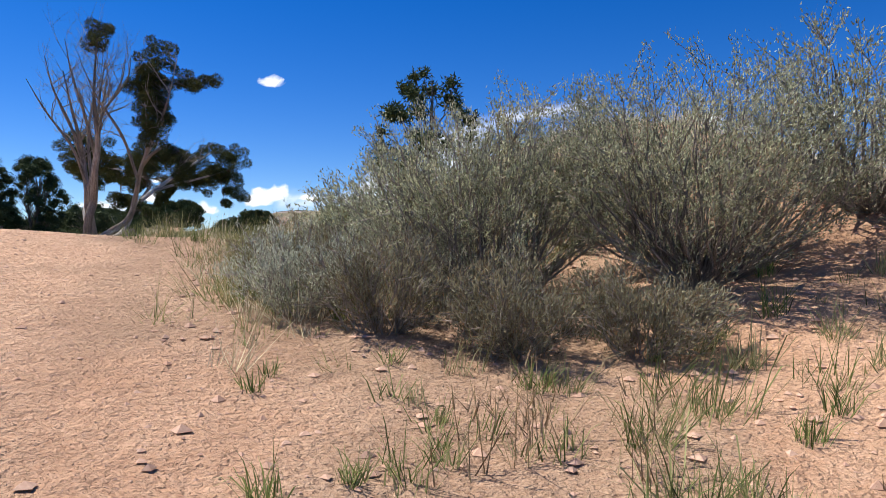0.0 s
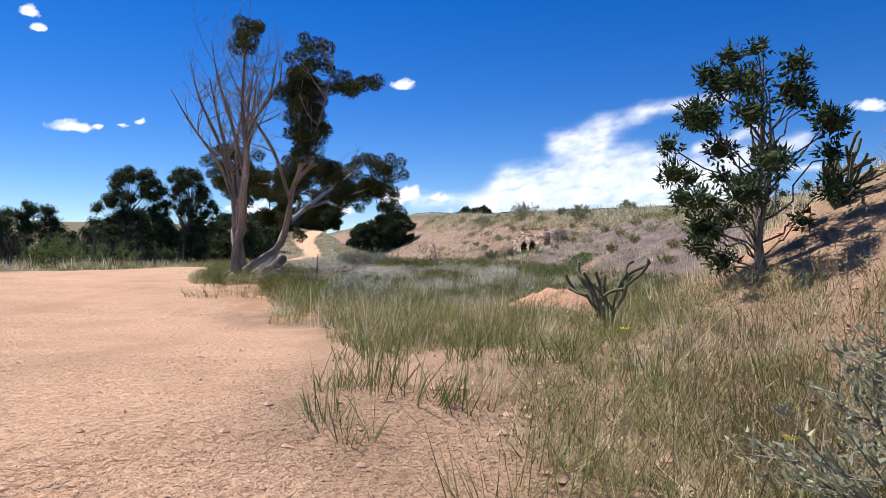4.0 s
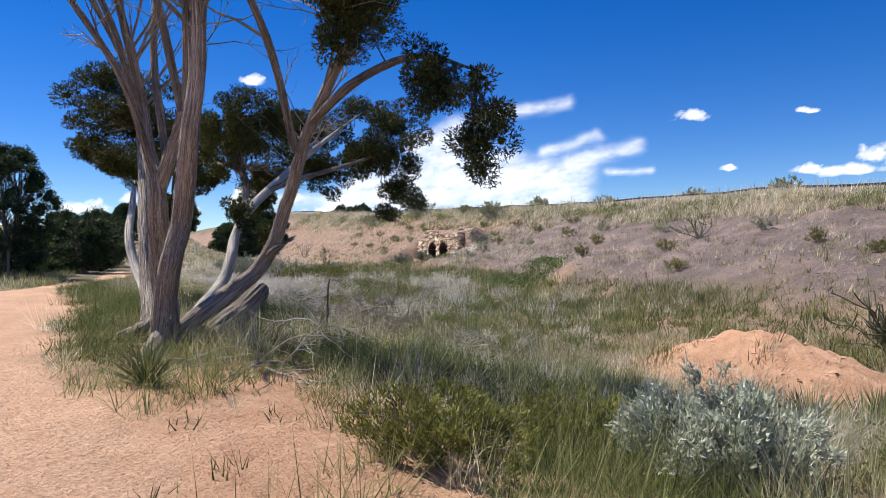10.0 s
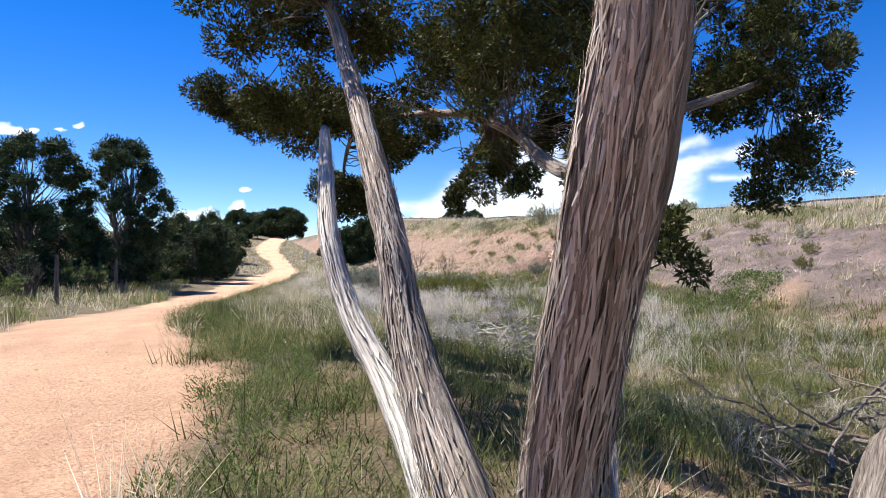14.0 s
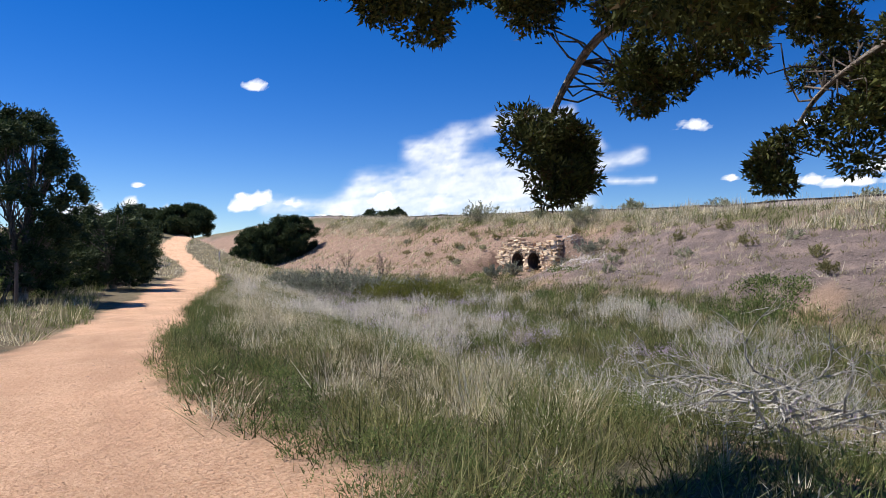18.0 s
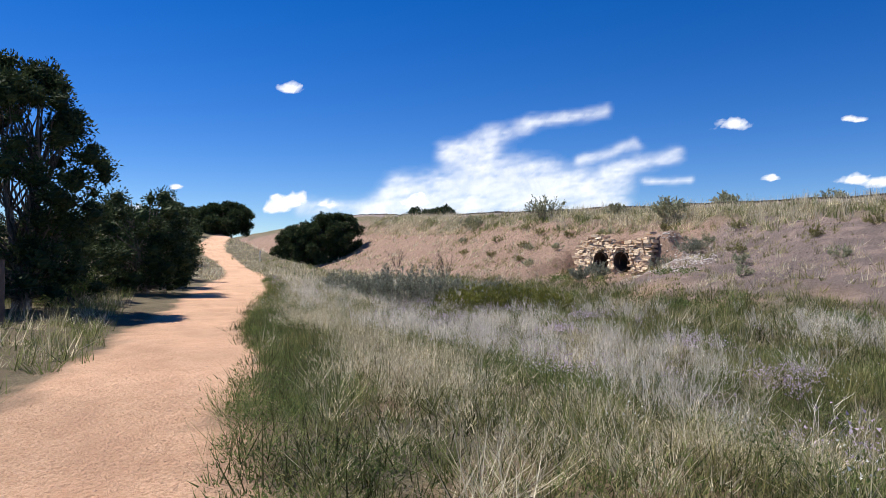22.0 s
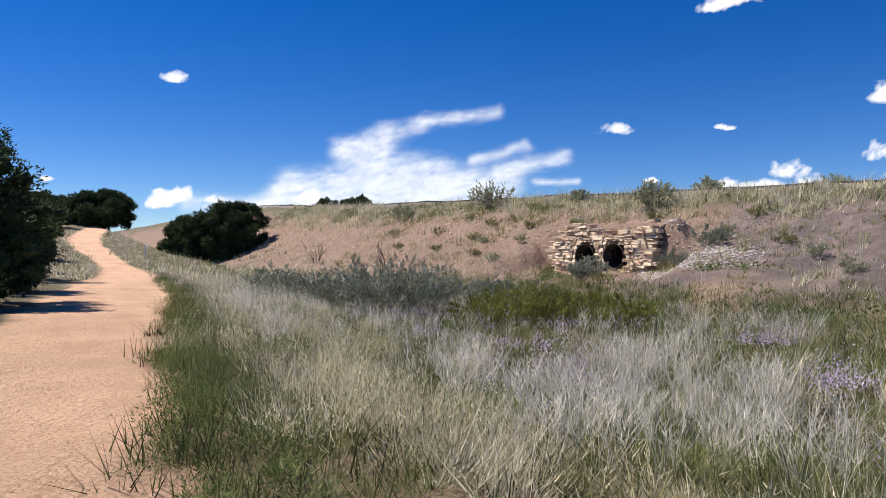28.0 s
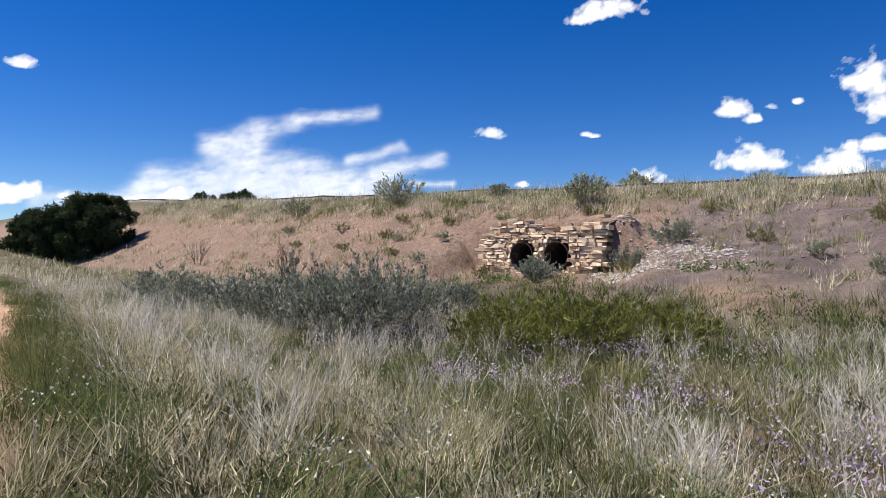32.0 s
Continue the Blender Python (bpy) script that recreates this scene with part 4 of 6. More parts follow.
    # broken stump ends at the foot
    for i, kn in enumerate(([(-3.6, 4.45, -0.2, 0.17), (-3.3, 4.7, 0.2, 0.15), (-3.12, 4.9, 0.5, 0.12), (-3.08, 4.95, 0.58, 0.07)], [(-3.68, 4.25, 0.3, 0.04), (-3.66, 4.15, 0.12, 0.10), (-3.62, 4.0, 0.0, 0.09), (-3.5, 3.7, -0.2, 0.09), (-3.4, 3.5, -0.35, 0.04)], [(-4.0, 4.65, 0.35, 0.04), (-4.1, 4.55, 0.16, 0.09), (-4.25, 4.4, 0.03, 0.085), (-4.5, 4.2, -0.15, 0.08), (-4.6, 4.1, -0.3, 0.04)], [(-2.78, 4.5, 1.0, 0.05), (-2.69, 4.47, 1.08, 0.045), (-2.6, 4.45, 1.12, 0.022)])):
        limb("stump" if i in (0, 3) else "root", rel(kn), M_BARK, tree, 40, 0.3, 12, 83.0 + i)
    # thin upper stems fanning out of the fork
    tops = []
    for i, (x0, y0, zz, x1, y1, z1) in enumerate(((-4.02, 4.5, 2.1, -5.3, 4.7, 5.4), (-4.1, 4.5, 2.5, -4.9, 4.2, 6.0), (-3.8, 4.4, 2.2, -4.3, 5.0, 6.1), (-3.55, 4.3, 2.7, -3.9, 3.8, 6.3), (-3.2, 3.95, 2.3, -3.6, 4.7, 6.0), (-3.15, 3.9, 2.6, -2.9, 4.5, 6.1), (-3.05, 3.85, 3.0, -2.4, 4.1, 5.9), (-2.4, 4.3, 2.2, -2.9, 3.3, 5.2), (-3.9, 4.4, 1.9, -4.7, 3.6, 5.0))):
        kn = [(x0, y0, zz, 0.05), (x0 * 0.7 + x1 * 0.3 + rng.normal() * 0.06, y0 * 0.7 + y1 * 0.3, zz * 0.62 + z1 * 0.38, 0.042), (x0 * 0.3 + x1 * 0.7 + rng.normal() * 0.08, y0 * 0.3 + y1 * 0.7, zz * 0.28 + z1 * 0.72, 0.028), (x1, y1, z1, 0.008)]
        limb("branch", rel(kn), M_BARK, tree, 9, 0.2, 6, 41.0 + i)
        tops.append((kn, max(zz + 0.6, 2.7), z1 - 0.2, 6))
    # dead upper branches
    for kn, lo, hi, k in ((B, 2.6, 5.5, 12), (B2, 2.6, 5.6, 12), (C, 2.8, 6.0, 13), (D, 2.6, 5.2, 8), (E, 2.2, 3.6, 5), *tops):
        cp = curve_points(rel(kn), 8)
        for _ in range(k):
            zt = rng.uniform(lo, hi) - z0
            j = int(np.argmin(np.abs(cp[:, 2] - zt)))
            a = rng.uniform(0, 6.28)
            dead = []
            fork(cp[j, :3], (math.cos(a) * 0.8, math.sin(a) * 0.8, rng.uniform(0.3, 1.3)), rng.uniform(0.8, 1.7), min(0.022, cp[j, 3] * 0.5), 2, dead, 0.22, 3, -0.03, 0.45)
            branch_with_twigs("dead_branch", dead, M_TWIG, tree, 3, "bare grey dead branch")
    # shaggy strips of bark that follow each stem
    vs, ps = [], []
    for kn, k, fac, pale_ in ((B, 3000, 0.7, 0), (B2, 900, 0.7, 0), (C, 3600, 0.66, 0), (D, 3000, 0.6, 0), (A2, 1200, 0.76, 0), (E, 900, 0.8, 1), (ST, 600, 0.76, 1)):
        cp = curve_points([(x, y, z, r * fac) for x, y, z, r in rel(kn)], 12)
        top_ = int(np.argmax(cp[:, 2] > 3.4)) or len(cp) - 1
        span = rng.integers(3, 11, k)
        j = rng.integers(0, max(2, top_ - 4), k)
        a = rng.uniform(0, 2 * np.pi, k)
        w_ = rng.uniform(0.002, 0.006, k)
        lift_ = rng.uniform(0.0, 0.007, k)
        nodes_ = []
        for q in range(4):
            jj = np.minimum(j + (span * q) // 3, len(cp) - 2)
            tan = cp[jj + 1, :3] - cp[np.maximum(jj - 1, 0), :3]
            tan /= np.linalg.norm(tan, axis=1, keepdims=True)
            u_ = np.cross(tan, np.array([0.31, 0.95, 0.05]))
            u_ /= np.linalg.norm(u_, axis=1, keepdims=True)
            n_ = np.cross(tan, u_)
            aa = a + rng.normal(size=k) * 0.07
            out_ = np.cos(aa)[:, None] * u_ + np.sin(aa)[:, None] * n_
            sd = np.cross(tan, out_)
            up_ = lift_ + (rng.random(k) * 0.022 * (rng.random(k) < 0.45) if q in (0, 3) else 0.0)
            c_ = cp[jj, :3] + out_ * (cp[jj, 3] * rng.uniform(1.0, 1.09, k) + up_)[:, None]
            ww = (w_ * (0.35 if q in (0, 3) else 1.0))[:, None]
            nodes_ += [c_ - sd * ww, c_ + sd * ww]
        (ps if pale_ else vs).append(np.stack(nodes_, 1).reshape(-1, 3))
    for mesh_v, mat_, lab_ in ((np.concatenate(vs), M_STRIP, "loose grey-brown strips of peeling bark"), (np.concatenate(ps), M_PALESTRIP, "bleached splinters of bark")):
        o = np.arange(len(mesh_v) // 8)[:, None] * 8
        f = np.concatenate([o + [0, 1, 3, 2], o + [2, 3, 5, 4], o + [4, 5, 7, 6]], 1).reshape(-1, 4)
        tagged(link_mesh("bark_strip", mesh_v, f, mat_, tree, lab_), kind="stuff")
    # living foliage
    lumps = []

    def cloud_of(x, y, z, rx, ry, rz_, k, r):
        x, y = plan(x, y)
        for _ in range(int(k * 1.5)):
            d = unit(1)[0] * rng.uniform(0.1, 1.0) ** 0.5
            lumps.append((x - bx + d[0] * rx, y - by + d[1] * ry * 1.5, z - z0 + d[2] * rz_, r * rng.uniform(0.65, 1.4), 0.85))

    cloud_of(-6.1, 6.7, 3.7, 1.0, 0.8, 0.8, 24, 0.27)
    cloud_of(-4.6, 7.2, 3.4, 0.7, 0.7, 0.9, 18, 0.25)
    cloud_of(-6.7, 7.6, 3.0, 0.7, 0.8, 0.5, 14, 0.24)
    cloud_of(-5.4, 7.9, 3.5, 1.0, 0.7, 0.6, 20, 0.25)
    cloud_of(-6.3, 8.7, 3.0, 0.8, 0.5, 0.4, 14, 0.22)
    cloud_of(-7.25, 9.15, 2.2, 0.28, 0.28, 0.45, 12, 0.16)
    cloud_of(-8.1, 8.85, 3.25, 0.35, 0.3, 0.3, 12, 0.19)
    cloud_of(-8.55, 8.65, 3.5, 0.35, 0.3, 0.25, 9, 0.18)
    cloud_of(-7.4, 9.0, 3.4, 0.4, 0.3, 0.25, 12, 0.2)
    cloud_of(-6.6, 9.25, 2.75, 0.3, 0.25, 0.3, 10, 0.16)
    cloud_of(-7.15, 9.5, 2.15, 0.22, 0.22, 0.3, 9, 0.14)
    cloud_of(-5.7, 9.25, 2.1, 0.16, 0.16, 0.28, 8, 0.12)
    cloud_of(-4.7, 8.2, 2.1, 0.2, 0.2, 0.35, 8, 0.14)
    cloud_of(-5.3, 9.0, 2.5, 0.6, 0.4, 0.5, 12, 0.19)
    cloud_of(-5.0, 9.3, 3.2, 1.0, 0.5, 0.5, 18, 0.22)
    cloud_of(-3.8, 9.3, 3.0, 0.8, 0.5, 0.6, 16, 0.22)
    cloud_of(-4.2, 8.4, 3.6, 0.9, 0.7, 0.7, 18, 0.25)
    cloud_of(-2.5, 8.2, 3.5, 1.0, 0.8, 1.0, 30, 0.27)
    cloud_of(-2.2, 8.3, 2.3, 0.7, 0.5, 0.55, 14, 0.2)
    cloud_of(-0.55, 3.55, 2.15, 0.25, 0.28, 0.5, 14, 0.16)
    cloud_of(-1.0, 3.75, 2.75, 0.35, 0.35, 0.4, 10, 0.18)
    cloud_of(-1.65, 4.0, 3.9, 0.5, 0.45, 0.85, 30, 0.22)
    cloud_of(-2.0, 4.3, 5.0, 0.6, 0.5, 0.7, 24, 0.25)
    cloud_of(-0.9, 4.4, 5.3, 0.7, 0.6, 0.55, 9, 0.25)
    cloud_of(-2.7, 3.7, 6.2, 0.7, 0.6, 0.5, 6, 0.25)
    cloud_of(-1.7, 4.2, 6.0, 0.6, 0.6, 0.5, 6, 0.24)
    cloud_of(-3.95, 5.95, 1.7, 0.18, 0.25, 0.3, 6, 0.12)
    cloud_of(-3.5, 6.0, 1.3, 0.2, 0.2, 0.25, 5, 0.12)
    hang = [c for c in lumps if c[0] > 2.4 and c[2] < 3.4]
    crown("crown", hang, M_JUNIPER, tree, length=0.036, width=0.012, count=1700, core=0.2)
    crown("crown", [c for c in lumps if c not in hang], M_JUNIPER, tree, length=0.05, width=0.019, count=1250, core=0.25)
    tw = []
    for c in lumps:
        best, bd = None, 9
        for kn in (A2, E, E2, E4, E5, D, D2, C, F):
            cp = curve_points(rel(kn), 6)
            dd = np.linalg.norm(cp[:, :3] - np.array(c[:3]), axis=1) + 0.25 * np.maximum(0, cp[:, 2] - c[2])
            j = int(np.argmin(dd))
            if dd[j] < bd:
                best, bd = cp[j], dd[j]
        k = 6
        pts = best[:3] + (np.array(c[:3]) - best[:3]) * np.linspace(0, 1, k)[:, None]
        pts[1:-1] += rng.normal(size=(k - 2, 3)) * 0.05
        tw.append(np.concatenate([pts, np.linspace(min(0.011, best[3]), 0.003, k)[:, None]], 1))
    tagged(limbs("twig", tw, M_DARKTWIG, tree, 3), kind="stuff")
    rng = keep


big_juniper()

# ---------------------------------------------------------------- other junipers
LEFT = "dark green juniper with a ragged crown beside the trail fence"
for x, y, h, r, k, low, seed in ((-25.9, 37.3, 7.4, 1.95, 170, 0.02, 201), (-28.8, 35.0, 7.2, 2.5, 130, 0.02, 202), (-27.9, 47.5, 4.6, 2.6, 90, 0.0, 203), (-31.2, 53.5, 4.3, 2.6, 80, 0.0, 204),
                                 (-35.0, 61.5, 4.4, 2.8, 70, 0.0, 205), (-40.0, 71.0, 4.6, 2.8, 60, 0.0, 206), (-33.0, 41.0, 4.4, 2.8, 70, 0.0, 208), (-36.5, 33.0, 4.8, 2.8, 60, 0.0, 209), (-40.5, 50.0, 4.6, 3.0, 50, 0.0, 214), (-46.0, 82.0, 4.6, 3.0, 50, 0.0, 219), (-34.0, 27.0, 4.2, 2.6, 55, 0.0, 220)):
    juniper_tree((x, y), h, r, seed, LEFT if h < 6 else "tall dark juniper with open ragged crown overhanging the trail", k, low, (0.12, 0.05), 110, 0.13, 3)
juniper_tree((-52.0, 96.0), 4.4, 2.8, 207, LEFT, 50, 0.0, (0.2, 0.08), 200)
juniper_tree((7.4, -0.9), 2.5, 0.85, 215, "small green juniper on the gravel knoll", 34, 0.0, (0.07, 0.025), 420, 0.04, 2)

juniper_tree((8.95, 7.8), 4.2, 0.85, 218, "small dark juniper standing in the sparse grass", 40, 0.0, (0.06, 0.018), 420, 0.05, 2)

for x, y, h, r, seed in ((-27.4, 41.0, 3.0, 1.9, 221), (-28.0, 31.5, 2.8, 2.0, 222), (-30.0, 44.5, 3.2, 2.0, 223), (-25.5, 26.0, 2.3, 1.7, 224)):
    juniper_tree((x, y), h, r, seed, "low dark juniper thicket behind the wire fence", 44, 0.0, (0.11, 0.042), 170, 0.09, 3)

# ---------------------------------------------------------------- grass and herbs
def scatter(count, s_lo, s_hi, n_lo, n_hi, weight):
    """Random places where weight(s, n), 0 to 1, lets them stand."""
    s, n = rng.uniform(s_lo, s_hi, count), rng.uniform(n_lo, n_hi, count)
    k = rng.random(count) < weight(s, n)
    return s[k], n[k]


def tufts(s, n, blades, height, width, splay, spread_r, pale_=0.3, plain=False):
    """Bunch grass: blades fanning out of each place, every bunch with its own size, lean and tone."""
    x, y = to_xy(s, n)
    k = len(s)
    size = np.clip(rng.lognormal(-0.08, 0.46, k), 0.4, 2.0)
    wide = splay * rng.uniform(0.5, 1.6, k)
    lean = rng.normal(size=(k, 2)) * 0.16
    shade = np.clip(rng.normal(pale_, 0.42, k), 0, 1)
    i = np.repeat(np.arange(k), np.maximum(3, (blades * size).astype(int)))
    m = len(i)
    a = rng.uniform(0, 2 * np.pi, m)
    q = np.sqrt(rng.random(m)) * spread_r * size[i]
    bx, by = x[i] + q * np.cos(a), y[i] + q * np.sin(a)
    h = height * size[i] * rng.uniform(0.3, 1.2, m)
    o = h * np.minimum(wide[i] * rng.uniform(0.05, 1.15, m), 0.95)
    a2 = np.where(rng.random(m) < 0.6, rng.uniform(0, 2 * np.pi, m), a + rng.normal(size=m) * 0.7)
    o = np.where(rng.random(m) < 0.3, h * rng.uniform(0.7, 1.0, m), o)
    bz = ground(bx, by)
    base = np.stack([bx, by, bz - 0.01], 1)
    tip = np.stack([bx + o * np.cos(a2) + h * (0.05 + lean[i, 0]), by + o * np.sin(a2) + h * lean[i, 1], bz + np.sqrt(np.maximum(h * h - o * o * 0.85, 0.004))], 1)
    v, f = blade_mesh(base, tip, width * rng.uniform(0.5, 1.4, m) * (1.25 if width > 0.008 else 1.0), 0.28, plain or width > 0.008)
    return v, f, np.repeat(shade[i], len(v) // m)


def herbs(s, n, leaves, height, radius, length, width, upright=False):
    """Low plants and seed heads: short leaves filling a mound at each place."""
    x, y = to_xy(s, n)
    k = len(s)
    i = np.repeat(np.arange(k), leaves)
    m = len(i)
    size = rng.uniform(0.6, 1.3, k)[i]
    a = rng.uniform(0, 2 * np.pi, m)
    q = np.sqrt(rng.random(m)) * radius * size
    px, py = x[i] + q * np.cos(a), y[i] + q * np.sin(a)
    pz = ground(px, py) + height * size * rng.random(m) * (1 - 0.5 * (q / (radius * size)) ** 2)
    way = np.stack([np.cos(a) * 0.7, np.sin(a) * 0.7, rng.uniform(0.2, 1.1, m)], 1) + rng.normal(size=(m, 3)) * 0.35
    if upright:
        way[:, 2] = np.abs(way[:, 2]) + 0.5
    way /= np.linalg.norm(way, axis=1, keepdims=True)
    return (needle_mesh if length < 0.1 else leaf_mesh)(np.stack([px, py, pz], 1), way, length * rng.uniform(0.6, 1.4, m), width * rng.uniform(0.7, 1.3, m))


def off_trail(s, n):
    return (1 - trail_mask(s, n)) ** 2


def clearing(s, n):
    """Little grass under the heaps of fallen branches."""
    x, y = to_xy(s, n)
    k = 1.0
    for cx, cy, r in [(*plan(a, b), c) for a, b, c in ((-2.35, 6.0, 0.85), (-4.6, 9.4, 0.9), (-1.0, 5.7, 0.7), (2.7, 4.4, 0.75), (5.3, 5.3, 0.8))]:
        k = k * (1 - 0.85 * np.exp(-(((x - cx) ** 2 + (y - cy) ** 2) / r ** 2) ** 2))
    return k


def valley_floor(s, n):
    r = np.interp(s, ES, ER)
    return off_trail(s, n) * (n > r - 0.6) * smooth(18.5, 15.0, n) * (1 - 0.88 * bare(s, n)) * clearing(s, n)


def valley(s, n):
    """The same, in clumps with gaps between them."""
    return valley_floor(s, n) * (0.10 + 0.90 * smooth(0.41, 0.51, fbm(s * 2.3, n * 1.8, 64)))


def not_heap(s, n):
    x, y = to_xy(s, n)
    return 1 - np.exp(-(((x - HEAP[0]) / 2.3) ** 2 + ((y - HEAP[1]) / 2.4) ** 2) ** 2)


def field(name, lab, cat, parts_, mat):
    v, f = join([q[:2] for q in parts_])
    tone = np.concatenate([q[2] if len(q) > 2 else np.zeros(len(q[0])) for q in parts_])
    ob = link_mesh(name, v, f, mat, attr={"tone": tone})
    return tagged(ob, lab, cat, kind="stuff")


def patch(s, n):
    return fbm(s * 0.36 + 3, n * 0.36, 61) * 0.7 + fbm(s * 1.1, n * 1.1, 62) * 0.3


def verge(s, n):
    """The strip of low herbs that follows the trail's edge."""
    d = n - np.interp(s, ES, ER)
    return smooth(-0.12, 0.12, d) * smooth(1.15, 0.75, d) * smooth(3, 7, s)


def straw_band(s, n):
    """The belt of tall pale bunches just inside the trail's edge."""
    d = n - np.interp(s, ES, ER) + (fbm(s * 0.6, n * 0.6, 95) - 0.5) * 1.6
    return smooth(0.5, 1.0, d) * smooth(2.9, 1.9, d) * smooth(14, 22, s) * smooth(0.36, 0.46, fbm(s * 0.5, n * 0.8, 66))


def w_straw(s, n):
    p = smooth(0.545, 0.59, patch(s, n)) * (1 - 0.45 * smooth(5, 9, n))
    p = np.maximum(p * (1 - 0.45 * smooth(3.2, 4.2, n - np.interp(s, ES, ER)) * smooth(12, 18, s)), straw_band(s, n))
    return valley(s, n) * (0.07 + 0.93 * p) * (0.75 + 0.25 * smooth(5, 9, s)) * not_heap(s, n) * (1 - 0.9 * verge(s, n))


def w_green(s, n):
    p = smooth(0.60, 0.54, patch(s, n)) * (1 - 0.75 * straw_band(s, n))
    return valley(s, n) * (0.06 + 0.94 * p) * (0.45 + 0.55 * smooth(5, 9, s)) * not_heap(s, n) * (1 - 0.6 * verge(s, n))


def start_verge(s, n):
    """The weedy strip between the trail and the first sagebrushes."""
    d = n - np.interp(s, ES, ER) + (fbm(s * 1.1, n * 1.1, 46) - 0.5) * 0.7
    return smooth(0.25, 0.6, d) * smooth(3.6, 2.6, d) * smooth(-7.6, -6.4, s) * smooth(0.5, -1, s) * smooth(0.30, 0.42, fbm(s * 1.2, n * 1.2, 47))


def tree_foot(s, n):
    x, y = to_xy(s, n)
    return smooth(2.3, 1.5, np.hypot((x + 3.7) * 0.9, (y - 7.6) * 0.75)) * smooth(-0.2, 0.3, n - np.interp(s, ES, ER))


def left_side(s, n):
    return (1 - trail_mask(s, n)) ** 2 * (n < np.interp(s, ES, EL))


straw = [tufts(*scatter(9500, 5, 42, -3, 8, w_straw), 42, 0.30, 0.0075, 0.95, 0.12, 0.3, True),
         herbs(*scatter(6500, 5, 42, -3, 8, w_straw), 56, 0.38, 0.22, 0.07, 0.0075, True),
         herbs(*scatter(3600, 13, 44, -2, 7, lambda s, n: off_trail(s, n) * straw_band(s, n)), 56, 0.38, 0.22, 0.07, 0.0075, True),
         tufts(*scatter(2600, -2, 5, 0, 9, w_straw), 34, 0.34, 0.006, 0.6, 0.1, 0.3, True),
         tufts(*scatter(5200, 0, 48, 6, 17, w_straw), 18, 0.42, 0.015, 0.65, 0.15, 0.15),
         tufts(*scatter(3000, 40, 85, 0, 17, w_straw), 10, 0.45, 0.026, 0.6, 0.25)]
straw.append(tufts(*scatter(4200, 44, 115, -18, 26, lambda s, n: off_trail(s, n) * 0.6), 8, 0.4, 0.05, 0.6, 0.35))
straw.append(tufts(*scatter(8000, -10, 90, 25.8, 32.3, lambda s, n: smooth(0.3, 0.55, fbm(s * 0.3, n * 0.6, 71)) * smooth(25.8, 27.8, n)), 10, 0.55, 0.03, 0.5, 0.2))
straw.append(tufts(*scatter(5600, -10, 70, 16.5, 27, lambda s, n: 0.5 * smooth(0.46, 0.6, fbm(s * 0.4, n * 0.4, 73)) + 0.06), 8, 0.3, 0.02, 0.6, 0.12))
straw.append(tufts(*scatter(3000, -12, 60, -16, -3, lambda s, n: left_side(s, n) * smooth(0.35, 0.6, fbm(s * 0.4, n * 0.4, 75))), 14, 0.32, 0.014, 0.55, 0.15))
straw.append(tufts(*scatter(6000, 13, 44, -2, 7, lambda s, n: off_trail(s, n) * straw_band(s, n) * smooth(0.38, 0.5, fbm(s * 1.3, n * 1.3, 98))), 34, 0.31, 0.0075, 0.95, 0.12, 0.75, True))
straw.append(tufts(*scatter(1700, -0.5, 6, 0.8, 5.6, lambda s, n: off_trail(s, n) * (1 - bare(s, n)) * smooth(0.46, 0.56, fbm(s * 0.7, n * 0.7, 91))), 40, 0.27, 0.0065, 0.7, 0.1, 0.3, True))
straw.append(tufts(*scatter(700, -8, 0, 1, 7, start_verge), 36, 0.28, 0.0055, 0.6, 0.1, 0.2, True))
straw.append(tufts(*scatter(360, 1, 9, -3, 4, lambda s, n: tree_foot(s, n) * 0.5), 40, 0.32, 0.006, 0.6, 0.1, 0.3, True))
field("dry_grass", "pale straw-coloured dry bunch grass on the valley floor", "grass", straw, M_STRAW)

green = [tufts(*scatter(11000, -2, 42, -3, 8, w_green), 36, 0.30, 0.0068, 0.85, 0.14, 0.12, True),
         herbs(*scatter(4000, 5, 42, -3, 8, w_green), 60, 0.30, 0.22, 0.06, 0.008, True),
         tufts(*scatter(9000, -4, 48, 7, 17, w_green), 15, 0.34, 0.016, 0.7, 0.17, 0.12),
         tufts(*scatter(2000, 40, 85, 0, 17, w_green), 10, 0.38, 0.026, 0.6, 0.22)]
green.append(tufts(*scatter(2600, 44, 115, -18, 26, lambda s, n: off_trail(s, n) * 0.5 * smooth(0.4, 0.6, fbm(s * 0.2, n * 0.2, 83))), 8, 0.35, 0.05, 0.6, 0.35))
green.append(tufts(*scatter(4200, -10, 90, 25.6, 31.5, lambda s, n: smooth(0.44, 0.56, fbm(s * 0.3, n * 0.6, 77)) * smooth(25.6, 27.5, n)), 10, 0.5, 0.03, 0.5, 0.22))
green.append(tufts(*scatter(420, -10, -1, 1.7, 4.5, lambda s, n: off_trail(s, n) * smooth(0.5, 0.6, fbm(s * 0.9, n * 0.9, 85))), 30, 0.17, 0.0055, 0.7, 0.10))
green.append(tufts(*scatter(4200, -12, 60, -10, -3, lambda s, n: left_side(s, n) * smooth(0.3, 0.5, fbm(s * 0.4, n * 0.4, 79))), 16, 0.28, 0.014, 0.55, 0.16))
green.append(tufts(*scatter(2000, -0.5, 6, 0.4, 5.2, lambda s, n: off_trail(s, n) * (1 - bare(s, n)) * smooth(0.58, 0.48, fbm(s * 0.7, n * 0.7, 91))), 44, 0.27, 0.0065, 0.7, 0.13, 0.15, True))
